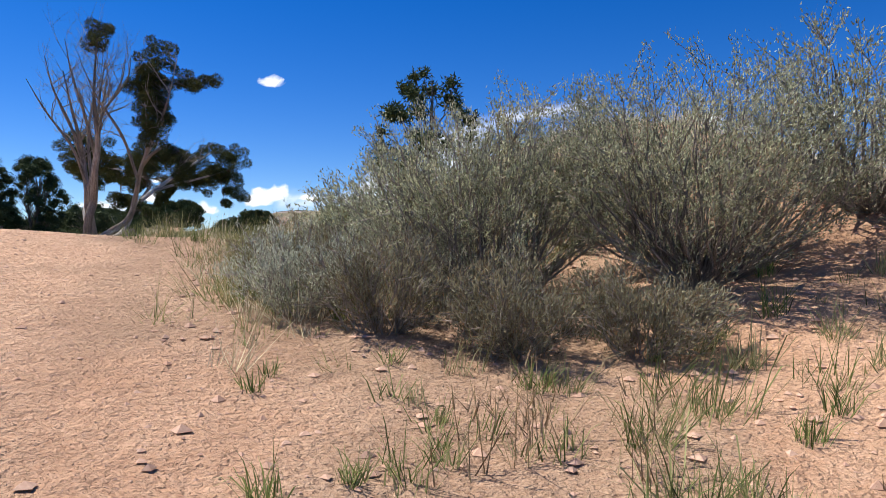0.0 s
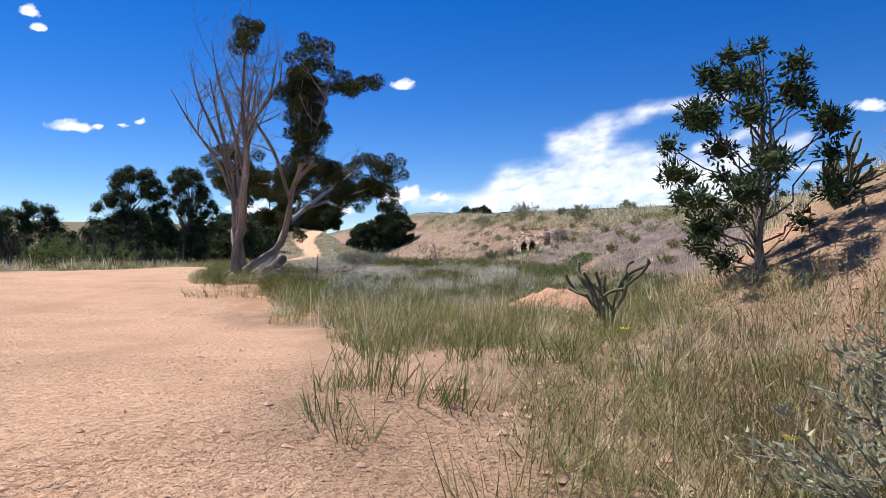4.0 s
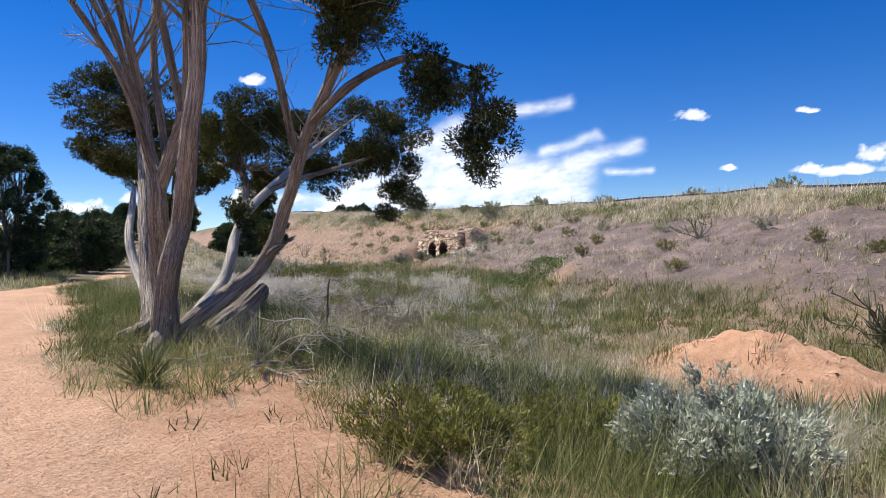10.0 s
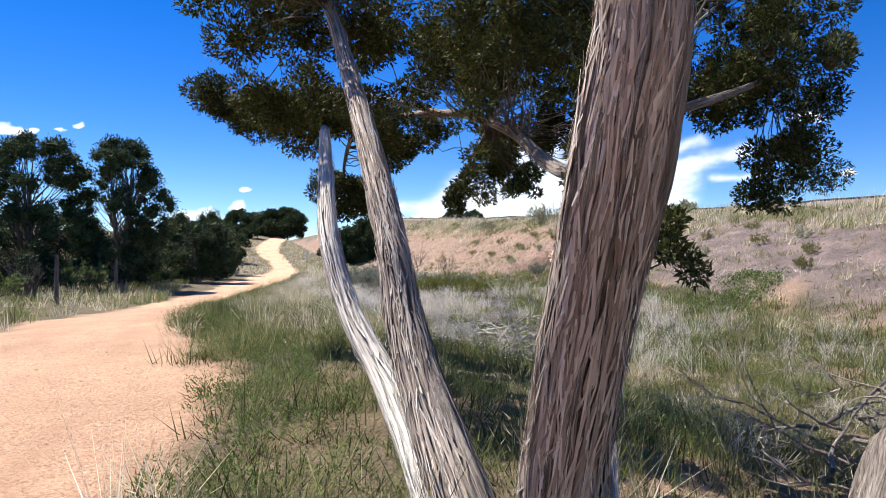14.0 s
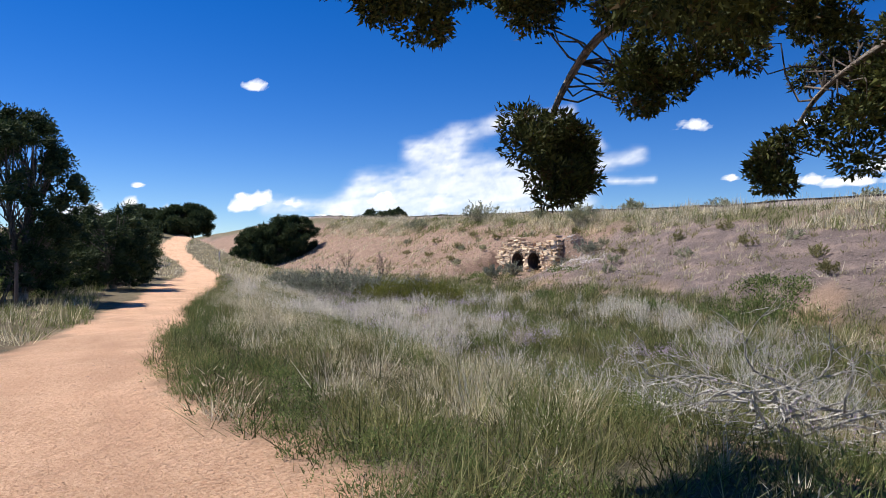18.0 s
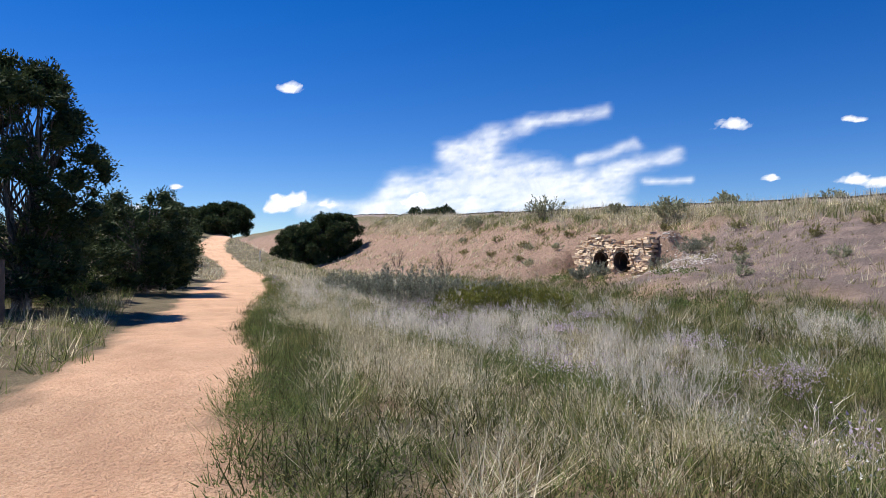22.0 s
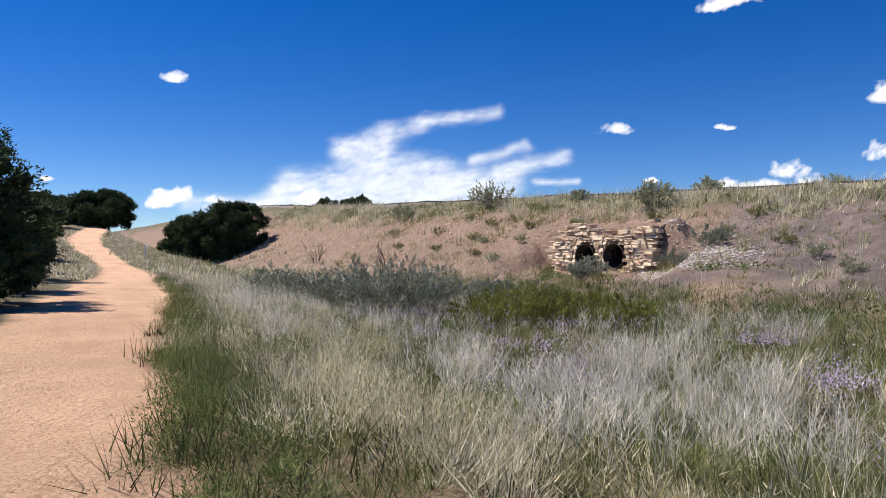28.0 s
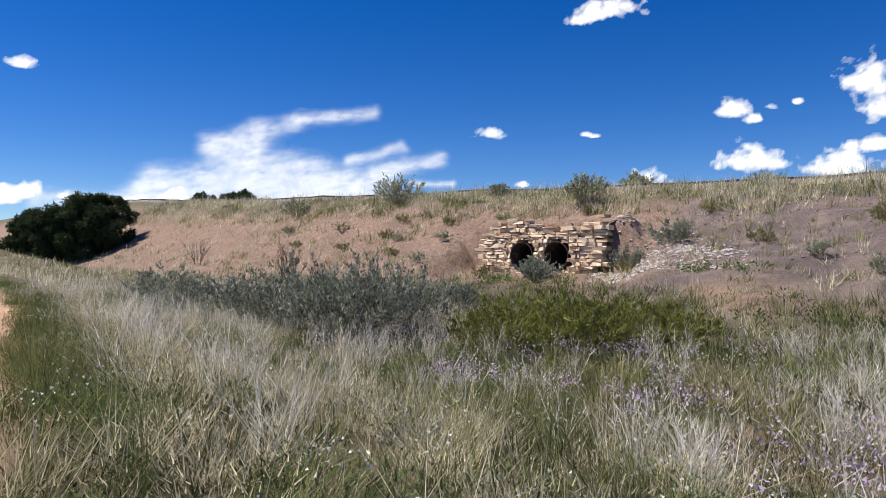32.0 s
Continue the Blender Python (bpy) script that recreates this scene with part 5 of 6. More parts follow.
straw_knoll = tufts(*scatter(4200, -12, -1, 4.6, 11, lambda s, n: smooth(4.6, 6.0, n) * smooth(0.36, 0.5, fbm(s * 0.9, n * 0.9, 84))), 16, 0.26, 0.010, 0.7, 0.14, 0.3)
field("knoll_grass", "dry straw-coloured grass over the gravel knoll", "grass", [straw_knoll], M_STRAW)
green.append(tufts(*scatter(110, -12, -6.5, 2.5, 5.5, lambda s, n: off_trail(s, n)), 44, 0.16, 0.005, 0.9, 0.06))
green.append(tufts(*scatter(5200, 4, 48, -3, 4, lambda s, n: verge(s, n) * off_trail(s, n)), 30, 0.14, 0.006, 0.8, 0.13, 0.05, True))
green.append(tufts(*scatter(1000, -8, 0, 1, 7, start_verge), 40, 0.24, 0.006, 0.7, 0.12, 0.1, True))
green.append(tufts(*scatter(700, 1, 9, -3, 4, tree_foot), 40, 0.20, 0.0065, 0.7, 0.13, 0.2, True))
field("green_grass", "fresh green grass growing between the dry bunches", "grass", green, M_GREENGRASS)

olive = [tufts(*scatter(7000, 0, 46, 6, 17, lambda s, n: valley(s, n) * smooth(0.42, 0.55, fbm(s * 0.7, n * 0.7, 96))), 15, 0.34, 0.015, 0.7, 0.17),
         tufts(*scatter(9500, -1, 42, -3, 8, lambda s, n: valley(s, n) * smooth(0.42, 0.52, fbm(s * 0.5, n * 0.5, 65)) * not_heap(s, n)), 26, 0.31, 0.008, 0.85, 0.12, 0.3, True)]
olive.append(tufts(*scatter(800, -13, 1, 2.4, 10, lambda s, n: off_trail(s, n) * smooth(0.45, 0.6, fbm(s * 0.9, n * 0.9, 86))), 22, 0.14, 0.0055, 0.7, 0.08, 0.3, True))
olive.append(tufts(*scatter(1300, -8, 0, 1, 7, start_verge), 30, 0.26, 0.0055, 0.75, 0.12, 0.3, True))
olive.append(herbs(*scatter(420, 1, 9, -3, 4, tree_foot), 70, 0.42, 0.2, 0.05, 0.0065, True))
olive.append(herbs(*scatter(1300, -8, 0, 1, 7, start_verge), 70, 0.30, 0.16, 0.035, 0.007, True))
olive.append(herbs(*scatter(2600, 5, 42, -3, 8, lambda s, n: valley(s, n) * smooth(0.44, 0.54, fbm(s * 0.5, n * 0.5, 65))), 50, 0.30, 0.2, 0.06, 0.008, True))
olive.append(tufts(*scatter(4600, -10, 60, 16.5, 28, lambda s, n: 0.12 + 0.6 * smooth(0.47, 0.6, fbm(s * 0.5, n * 0.5, 99))), 10, 0.32, 0.022, 0.7, 0.12))
field("olive_grass", "short olive-green half-dry grass", "grass", olive, M_OLIVEGRASS)


# short grass filling the gaps, its dark colour painting the shadow between bunches
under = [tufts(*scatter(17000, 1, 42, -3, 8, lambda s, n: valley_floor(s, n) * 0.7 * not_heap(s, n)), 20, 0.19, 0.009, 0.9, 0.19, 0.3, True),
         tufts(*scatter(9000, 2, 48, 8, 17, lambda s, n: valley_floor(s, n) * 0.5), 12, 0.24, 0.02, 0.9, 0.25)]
field("shade_gap_grass", "low green and brown grass, coloured dark for the shade between the bunches", "grass", under, M_UNDER_SHADE)


# pale dead stems with side twigs
def dead_stems(s, n, height):
    x, y = to_xy(s, n)
    k = len(s)
    rep = 12
    i = np.repeat(np.arange(k), rep)
    m = len(i)
    a = rng.uniform(0, 2 * np.pi, m)
    bx, by = x[i] + rng.normal(size=m) * 0.06, y[i] + rng.normal(size=m) * 0.06
    bz = ground(bx, by)
    h = height * rng.uniform(0.5, 1.2, m)
    o = h * rng.uniform(0.05, 0.9, m)
    base = np.stack([bx, by, bz], 1)
    tip = np.stack([bx + o * np.cos(a), by + o * np.sin(a), bz + h], 1)
    one = blade_mesh(base, tip, np.full(m, 0.0065 + 0.003 * (height > 0.4)), 0.05, True)
    j = np.repeat(np.arange(m), 5)
    f = rng.uniform(0.4, 0.9, len(j))[:, None]
    b2 = base[j] + (tip[j] - base[j]) * f
    d = rng.normal(size=(len(j), 3)) * 0.5 + (tip[j] - base[j]) / np.linalg.norm(tip[j] - base[j], axis=1, keepdims=True)
    d /= np.linalg.norm(d, axis=1, keepdims=True)
    t2 = b2 + d * (h[j] * rng.uniform(0.2, 0.45, len(j)))[:, None]
    return join([one, blade_mesh(b2, t2, np.full(len(j), 0.0065 + 0.001 * (height > 0.4)), 0.0, True)])


pale = [dead_stems(*scatter(5000, 9, 46, 2.0, 14, lambda s, n: valley(s, n) * (0.03 + 0.75 * smooth(0.53, 0.58, fbm(s * 0.42, n * 0.42, 67))) * smooth(8, 15, s) * (1 - verge(s, n))), 0.62),
        dead_stems(*scatter(1500, 18, 38, 1.2, 7.5, lambda s, n: valley(s, n) * (1 - verge(s, n)) * smooth(0.53, 0.58, fbm(s * 0.8, n * 0.8, 63))), 0.54),
        dead_stems(*scatter(900, -1, 10, 1.5, 10, lambda s, n: valley(s, n) * smooth(0.5, 0.6, fbm(s * 0.6, n * 0.6, 88)) * not_heap(s, n)), 0.3)]
field("dead_weed_stems", "bleached grey-white dead weed stems standing in the grass", "weeds", pale, M_PALESTEM)


# brown dry weeds on the gravel bank
brown = [dead_stems(*scatter(260, -10, -5, 3.0, 5.0, lambda s, n: off_trail(s, n) * smooth(0.42, 0.55, fbm(s * 0.9, n * 0.9, 97))), 0.32)]
field("brown_weeds", "thin brown dry weeds on the gravel bank", "weeds", brown, M_BROWNWEED)

# leafy herbs
forb = [herbs(*scatter(11000, 4, 48, -3, 4, lambda s, n: verge(s, n) * smooth(0.36, 0.48, fbm(s * 1.4, n * 1.4, 68))), 100, 0.22, 0.16, 0.03, 0.010),
        herbs(*scatter(1500, 5, 40, 1, 14, lambda s, n: valley(s, n) * smooth(0.55, 0.7, fbm(s * 0.5, n * 0.5, 69))), 70, 0.2, 0.16, 0.038, 0.018),
        herbs(*scatter(5200, 7, 44, 0.6, 11, lambda s, n: valley(s, n) * smooth(0.47, 0.55, fbm(s * 0.6 + 9, n * 0.6, 93))), 85, 0.32, 0.24, 0.038, 0.015),
        herbs(*scatter(420, -0.5, 6, 0.6, 4.6, lambda s, n: off_trail(s, n) * smooth(0.46, 0.58, fbm(s * 0.7 + 4, n * 0.7, 94))), 150, 0.42, 0.26, 0.038, 0.009),
        herbs(*scatter(700, 15, 36, 14, 19, lambda s, n: smooth(0.5, 0.6, fbm(s * 0.35, n * 0.35, 70))), 50, 0.35, 0.4, 0.11, 0.05)]
field("verge_herbs", "low dark green leafy herbs along the trail edge", "herbs", forb[:1], M_FORB)
field("green_herbs", "dark green leafy herbs in the valley grass", "herbs", forb[1:4], M_FORB)
field("ditch_herbs", "broad-leaved dark green herbs at the foot of the bank", "herbs", forb[4:], M_FORB)

flow = [herbs(*scatter(1500, 8, 42, 1.5, 13, lambda s, n: valley(s, n) * smooth(0.55, 0.62, fbm(s * 0.7, n * 0.7, 80))), 30, 0.5, 0.18, 0.03, 0.024)]
for cs, cn in ((27.5, 4.6), (29.0, 6.0), (31.0, 5.2), (24.5, 6.4), (33.5, 6.8), (21.0, 7.2), (18.5, 6.0), (30.2, 8.4), (26.0, 9.2), (15.5, 7.4)):
    k = 20
    flow.append(herbs(rng.normal(cs, 0.4, k), rng.normal(cn, 0.4, k), 36, 0.30, 0.14, 0.03, 0.026))
for q in flow:
    q[0][:, 2] += 0.2
field("purple_flowers", "small pale purple wildflowers among the grass", "flowers", flow, M_PURPLE)
daisy = herbs(*scatter(1500, 10, 42, 0.5, 9, lambda s, n: valley(s, n) * smooth(0.52, 0.6, fbm(s * 0.5, n * 0.5, 92))), 12, 0.2, 0.22, 0.02, 0.02)
daisy[0][:, 2] += 0.22
field("white_flowers", "tiny white wildflowers scattered through the grass", "flowers", [daisy], M_WHITEPETAL)

# ---------------------------------------------------------------- shrubs
SG = "grey-green sagebrush with woody stems on the gravel bank"
for i, (x, y, h, r) in enumerate(((8.5, -7.0, 1.5, 1.0), (10.0, -7.2, 1.55, 1.0), (11.5, -6.6, 1.5, 1.1), (9.3, -5.6, 1.4, 1.1), (7.6, -5.9, 1.0, 0.8), (12.6, -8.2, 1.3, 1.1))):
    sagebrush(x, y, h, r, 300 + i, SG, 130 if i < 2 else 70, 50000 if i < 2 else 15000, leaf=(0.022, 0.0085) if i < 2 else (0.030, 0.011))
for i, (x, y, h, r) in enumerate(((7.7, -6.3, 0.7, 0.6), (7.35, -7.85, 0.6, 0.5), (7.05, -7.0, 0.55, 0.5), (7.9, -8.1, 0.6, 0.5), (9.4, -8.4, 0.5, 0.45), (8.7, -8.3, 0.55, 0.4))):
    sagebrush(x, y, h, r, 310 + i, "low half-dry brownish sagebrush at the foot of the bank" if i > 1 else "low blue-grey sagebrush at the foot of the bank", 60, 11000, M_DRYSAGE if i > 1 else M_SILVER, leaf=(0.026, 0.0055))
sagebrush(0.7, 5.0, 0.55, 0.55, 320, "silvery sagebrush in front of the spoil heap", 60, 15000, M_SILVER, leaf=(0.036, 0.012))
sagebrush(-0.9, 5.0, 0.42, 0.6, 319, "yellow-green leafy herb clump at the trail bend", 50, 9000, M_WILLOW, "herb_clump", (0.03, 0.010), group="herb clumps")
sagebrush(0.0, 5.7, 0.4, 0.5, 318, "yellow-green leafy herb clump at the trail bend", 50, 8000, M_WILLOW, "herb_clump", (0.03, 0.010), group="herb clumps")
for i, (x, y, h, r) in enumerate(((-17.4, 49.8, 1.8, 1.2), (-16.2, 51.6, 1.85, 1.2), (-18.6, 52.4, 1.75, 1.3), (-15.4, 54.0, 1.4, 1.2), (-20.2, 55.5, 1.2, 1.2), (-22.0, 58.5, 1.2, 1.3), (-6.6, 68.0, 1.1, 0.8), (-2.6, 66.5, 1.1, 1.1), (-1.2, 65.2, 1.0, 1.0), (-13.4, 58.0, 1.2, 1.1), (-8.0, 64.0, 0.9, 0.9))):
    sagebrush(x, y, h, r, 321 + i, "wide dusty sagebrush beside the culvert ditch", 36, 5000, M_DUSTY, leaf=(0.075, 0.03))
for i, (x, y, h, r) in enumerate(((-14.6, 48.2, 0.95, 0.9), (-13.4, 48.0, 1.05, 1.0), (-12.1, 48.2, 1.1, 1.1), (-10.8, 48.8, 1.0, 1.0), (-13.8, 50.0, 1.1, 1.0), (-12.4, 50.4, 1.1, 1.1), (-11.2, 50.8, 1.0, 1.0))):
    sagebrush(x, y, h, r, 340 + i, "bright yellow-green shrub in the ditch below the culvert", 34, 4800, M_WILLOW, "willow_shrub", (0.07, 0.022), group="ditch shrubs")
for i, (x, y, h, r) in enumerate(((-9.3, 93.9, 2.2, 1.9), (0.0, 77.1, 1.9, 1.5), (5.4, 80.7, 1.3, 1.1), (11.8, 75.6, 1.7, 1.3), (-17.5, 104.0, 1.5, 1.6), (14.0, 70.0, 1.0, 0.9), (16.5, 60.0, 1.2, 1.0), (20.5, 52.0, 1.4, 1.1), (-3.0, 86.0, 0.9, 0.9))):
    sagebrush(x, y, h, r, 360 + i, "rounded grey-green shrub on the crest of the railway bank", 44, 5200, leaf=(0.11, 0.05), group="shrubs on the bank")

# ---------------------------------------------------------------- dark junipers ahead
for x, y, h, r, seed in ((-44.6, 123.0, 6.6, 3.6, 210), (-40.6, 122.4, 7.3, 3.9, 231), (-38.2, 122.9, 6.3, 3.1, 232), (-46.3, 124.0, 5.8, 2.7, 233)):
    juniper_tree((x, y), h, r, seed, "broad dense dark juniper at the foot of the bank", 90, -0.04, (0.30, 0.10), 75, group="juniper clump")
juniper_tree((-74.0, 162.0), 6.0, 6.5, 211, LEFT, 70, 0.0, (0.5, 0.18), 60)
juniper_tree((-88.0, 172.0), 6.0, 5.0, 212, LEFT, 60, 0.0, (0.5, 0.18), 60)
juniper_tree((-66.0, 118.0), 5.0, 4.5, 213, LEFT, 60, 0.0, (0.4, 0.15), 60)
juniper_tree((-30.5, 149.0), 3.6, 2.8, 216, "dark rounded juniper on the far crest of the bank", 40, 0.0, (0.4, 0.15), 60)
juniper_tree((-24.5, 134.0), 2.8, 2.6, 217, "dark rounded juniper on the far crest of the bank", 40, 0.0, (0.4, 0.15), 60)
for i, (s, n, h) in enumerate(((124, -7, 3.4), (120, 5, 2.8), (130, 12, 3.4))):
    x, y = to_xy(s, n)
    juniper_tree((x, y), h, 3.2, 240 + i, "dark juniper on the skyline at the trail's end", 36, 0.0, (0.45, 0.17), 50)

# ---------------------------------------------------------------- clouds
def cloud_material():
    m, nd, ln, p = material("cloud")
    nd.remove(p)
    a = nd.new("ShaderNodeAttribute")
    a.attribute_name = "dens"
    w = nd.new("ShaderNodeAttribute")
    w.attribute_name = "wisp"
    g = nd.new("ShaderNodeNewGeometry")
    n1 = noise_node(nd, ln, g.outputs["Position"], 0.006, 7, 0.58, 0.6)
    n2 = noise_node(nd, ln, g.outputs["Position"], 0.02, 6, 0.6)
    sub = nd.new("ShaderNodeMath")
    sub.operation = "MULTIPLY_ADD"
    ln.new(n1, sub.inputs[0])
    sub.inputs[1].default_value = 1.1
    ln.new(a.outputs["Fac"], sub.inputs[2])
    hard = nd.new("ShaderNodeMapRange")
    hard.inputs["From Min"].default_value, hard.inputs["From Max"].default_value = 0.88, 1.22
    ln.new(sub.outputs[0], hard.inputs["Value"])
    soft_ = nd.new("ShaderNodeMath")
    soft_.operation = "MULTIPLY"
    r2 = ramp(nd, ln, n1, [(0.3, (0.72, 0.72, 0.72)), (0.65, (1, 1, 1))])
    ln.new(w.outputs["Fac"], soft_.inputs[0])
    ln.new(r2, soft_.inputs[1])
    mx = nd.new("ShaderNodeMath")
    mx.operation = "MAXIMUM"
    mx.use_clamp = True
    ln.new(hard.outputs["Result"], mx.inputs[0])
    ln.new(soft_.outputs[0], mx.inputs[1])
    em = nd.new("ShaderNodeEmission")
    ln.new(ramp(nd, ln, n2, [(0.3, (0.86, 0.89, 0.94)), (0.6, (1.0, 1.0, 1.0))]), em.inputs["Color"])
    em.inputs["Strength"].default_value = 0.85
    tr = nd.new("ShaderNodeBsdfTransparent")
    ms = nd.new("ShaderNodeMixShader")
    ln.new(mx.outputs[0], ms.inputs["Fac"])
    ln.new(tr.outputs[0], ms.inputs[1])
    ln.new(em.outputs[0], ms.inputs[2])
    ln.new(ms.outputs[0], nd["Material Output"].inputs["Surface"])
    return m


# wisps: azimuth and elevation of both ends, half width, in degrees; puffs: azimuth, elevation, half width, half height
WISPS = [(6.9, 11.6, 0.8, 10.8, 0.46), (0.8, 10.8, -2.6, 9.7, 0.64), (-2.6, 9.7, -6.0, 8.6, 0.78), (-5.8, 8.5, -2.8, 7.7, 0.73), (-3.3, 7.8, 2.2, 7.1, 1.00), (-10.0, 6.1, 8.0, 6.3, 0.91), (-10.5, 5.0, 7.6, 4.9, 1.00),
         (-17.5, 4.2, -7.8, 4.4, 0.59), (8.9, 9.0, 4.9, 7.9, 0.41), (12.0, 8.2, 6.7, 7.0, 0.55), (13.0, 6.1, 9.8, 6.2, 0.27), (-6.0, 5.8, 4.5, 6.0, 1.10),
         (-12.3, 3.9, 7.6, 3.9, 0.64)]
PUFFS = [(-18.4, 13.2, 0.91, 0.50), (-19.3, 4.8, 0.82, 0.46), (-18.0, 4.4, 1.37, 0.41), (-15.4, 4.4, 1.60, 0.41), (15.9, 10.0, 1.19, 0.50), (23.5, 9.8, 0.64, 0.27), (18.7, 6.0, 0.64, 0.23),
         (28.1, 6.3, 1.37, 0.78), (26.9, 5.3, 2.51, 0.50), (29.1, 5.5, 1.37, 0.59), (23.6, 5.6, 1.14, 0.41), (23.1, 18.4, 1.14, 0.41), (24.6, 18.8, 2.37, 1.00), (42.9, 12.2, 1.55, 1.37),
         (43.8, 10.2, 1.55, 1.28), (43.7, 8.0, 1.37, 0.59), (34.3, 11.1, 1.19, 0.68), (35.7, 10.4, 0.64, 0.37), (37.1, 11.1, 0.59, 0.23), (38.6, 11.4, 0.46, 0.23), (35.7, 7.3, 2.65, 1.00),
         (41.3, 6.5, 2.01, 1.10), (42.0, 8.0, 0.55, 0.41), (-18.4, 4.7, 1.37, 0.59), (24.2, 9.7, 0.64, 0.18), (-42.7, 8.9, 1.55, 0.41), (-41.2, 9.1, 0.37, 0.18), (-45.0, 15.4, 0.41, 0.27),
         (-45.6, 16.3, 0.64, 0.37), (-39.5, 9.3, 0.41, 0.18), (-38.4, 9.6, 0.50, 0.27), (-30.3, 3.4, 2.05, 0.55),
         (-27.2, 4.1, 0.68, 0.46), (-24.5, 3.4, 1.37, 0.59), (-12.0, 3.3, 2.74, 0.46), (-8.4, 4.7, 1.83, 0.64), (-26.8, 5.4, 0.37, 0.14), (-23.4, 3.3, 1.00, 0.32), (-19.2, 4.1, 1.28, 0.64),
         (-26.6, 5.6, 0.46, 0.14)]


def clouds():
    az, el = np.arange(-56, 56.1, 0.17), np.arange(1.0, 24, 0.17)
    A, E_ = np.meshgrid(az, el, indexing="ij")
    wa = A + (fbm(A * 0.4, E_ * 0.6, 101) - 0.5) * 0.8
    we = E_ + (fbm(A * 0.35, E_ * 0.6, 103) - 0.5) * 0.45 + (fbm(A * 0.5, E_ * 3.5, 105) - 0.5) * 0.3
    wisp, dens = np.zeros_like(A), np.full_like(A, -1.0)
    for a0, e0, a1, e1, w in WISPS:
        ax, ex = a1 - a0, e1 - e0
        u = np.clip(((wa - a0) * ax + (we - e0) * ex) / (ax * ax + ex * ex), 0, 1)
        d2 = ((wa - a0 - u * ax) ** 2 + (we - e0 - u * ex) ** 2) / (w * 1.3) ** 2
        wisp = 1 - (1 - wisp) * (1 - 0.62 * np.exp(-d2 * 1.1))
    streak = fbm(A * 0.55 + E_ * 0.5, E_ * 2.6 - A * 0.5, 107) * 0.65 + fbm(A * 2.0, E_ * 4.5 - A * 0.8, 109) * 0.35
    wisp = 0.9 * smooth(0.05, 1.05, wisp * (0.35 + 1.25 * streak))
    for a0, e0, w, h in PUFFS:
        ca = math.cos(math.radians(e0))
        up = (E_ - e0) / np.where(E_ > e0, h * 1.25, h * 0.7)
        q = 1 - np.sqrt(((A - a0) * ca / (w * 1.0)) ** 2 + up ** 2) + (fbm(A * 1.5, E_ * 2.0, a0) - 0.5) * 1.3
        dens = np.maximum(dens, np.clip(q, -1, 1) * 0.55 + 0.35)
    R = 3500.0
    ar, er = np.radians(A), np.radians(E_)
    v = np.stack([R * np.sin(ar) * np.cos(er), R * np.cos(ar) * np.cos(er), R * np.sin(er)], -1).reshape(-1, 3)
    i, j = A.shape
    k = np.arange(i * j).reshape(i, j)
    q = np.stack([k[:-1, :-1], k[1:, :-1], k[1:, 1:], k[:-1, 1:]], -1).reshape(-1, 4)
    face = np.maximum(wisp, dens).ravel()[q].max(1) > 0.02
    ob = link_mesh("cloud_backdrop", v, q[face], cloud_material(), attr={"dens": dens.ravel(), "wisp": wisp.ravel()}, smoothed=True)
    ob.visible_shadow = False
    tagged(ob, "distant white wispy and cumulus clouds in a deep blue sky", "clouds", kind="structure")


clouds()

# ---------------------------------------------------------------- yuccas, cholla, brush, posts, stones
def yucca(x, y, height, count, seed, label):
    global rng
    keep, rng = rng, np.random.default_rng(seed)
    plant = empty("yucca", x, y, gz(x, y) - 0.02, label, "yucca", "yuccas")
    d = unit(count)
    d[:, 2] = np.abs(d[:, 2]) * 1.3 + 0.25
    d /= np.linalg.norm(d, axis=1, keepdims=True)
    base = d * 0.05
    tip = d * (height * rng.uniform(0.7, 1.1, count))[:, None]
    v, f = blade_mesh(base, tip, np.full(count, 0.016), 0.06)
    tagged(link_mesh("foliage", v, f, M_YUCCA, plant), kind="stuff")
    rng = keep


for i, (x, y, h) in enumerate(((3.3, 9.7, 0.42), (2.7, 10.1, 0.4), (3.1, 9.2, 0.36), (3.8, 9.4, 0.42), (4.5, 10.4, 0.36), (5.1, 10.3, 0.4), (6.2, 11.8, 0.4), (6.9, 12.2, 0.46), (6.6, 12.7, 0.42), (-3.4, 6.5, 0.24), (-5.6, 24.4, 0.3))):
    yucca(x, y, h * 1.75, 200, 500 + i, "spiky yellow-green yucca at the foot of the spoil heap" if i < 9 else "spiky yucca clump in the dry grass")


def cholla(x, y, height, spread_, seed, label, arms=16):
    """A branching cane cactus of jointed, knobbly arms."""
    global rng
    keep, rng = rng, np.random.default_rng(seed)
    plant = empty("cholla_cactus", x, y, gz(x, y) - 0.03, label, "cactus", "cane cacti")
    tw = []
    for i in range(arms):
        a = rng.uniform(0, 6.28)
        fork((0, 0, 0), (math.cos(a) * spread_, math.sin(a) * spread_, 1.0), height * rng.uniform(0.6, 1.0), 0.028, 1, tw, 0.35, 3, -0.06, 0.6)
    for i, t in enumerate(tw):
        t[:, 3] = np.maximum(t[:, 3], 0.016)
        v, q, g = tube(curve_points(t, 3), 7, 0.35, i * 1.3)
        link_mesh("arm", v, q, M_CHOLLA, plant, "", True, {"grain": g})
    rng = keep


cholla(8.6, 17.4, 1.75, 0.7, 601, "dark branching cholla cactus behind the spoil heap", 36)
cholla(10.7, 39.3, 1.6, 0.8, 602, "dark dead-looking cholla cactus on the cinder bank", 9)
cholla(8.3, -0.3, 0.75, 0.6, 603, "dark branching cholla cactus on the gravel knoll", 8)
cholla(6.0, -1.3, 0.7, 0.5, 604, "small branching cholla cactus on the gravel knoll", 7)


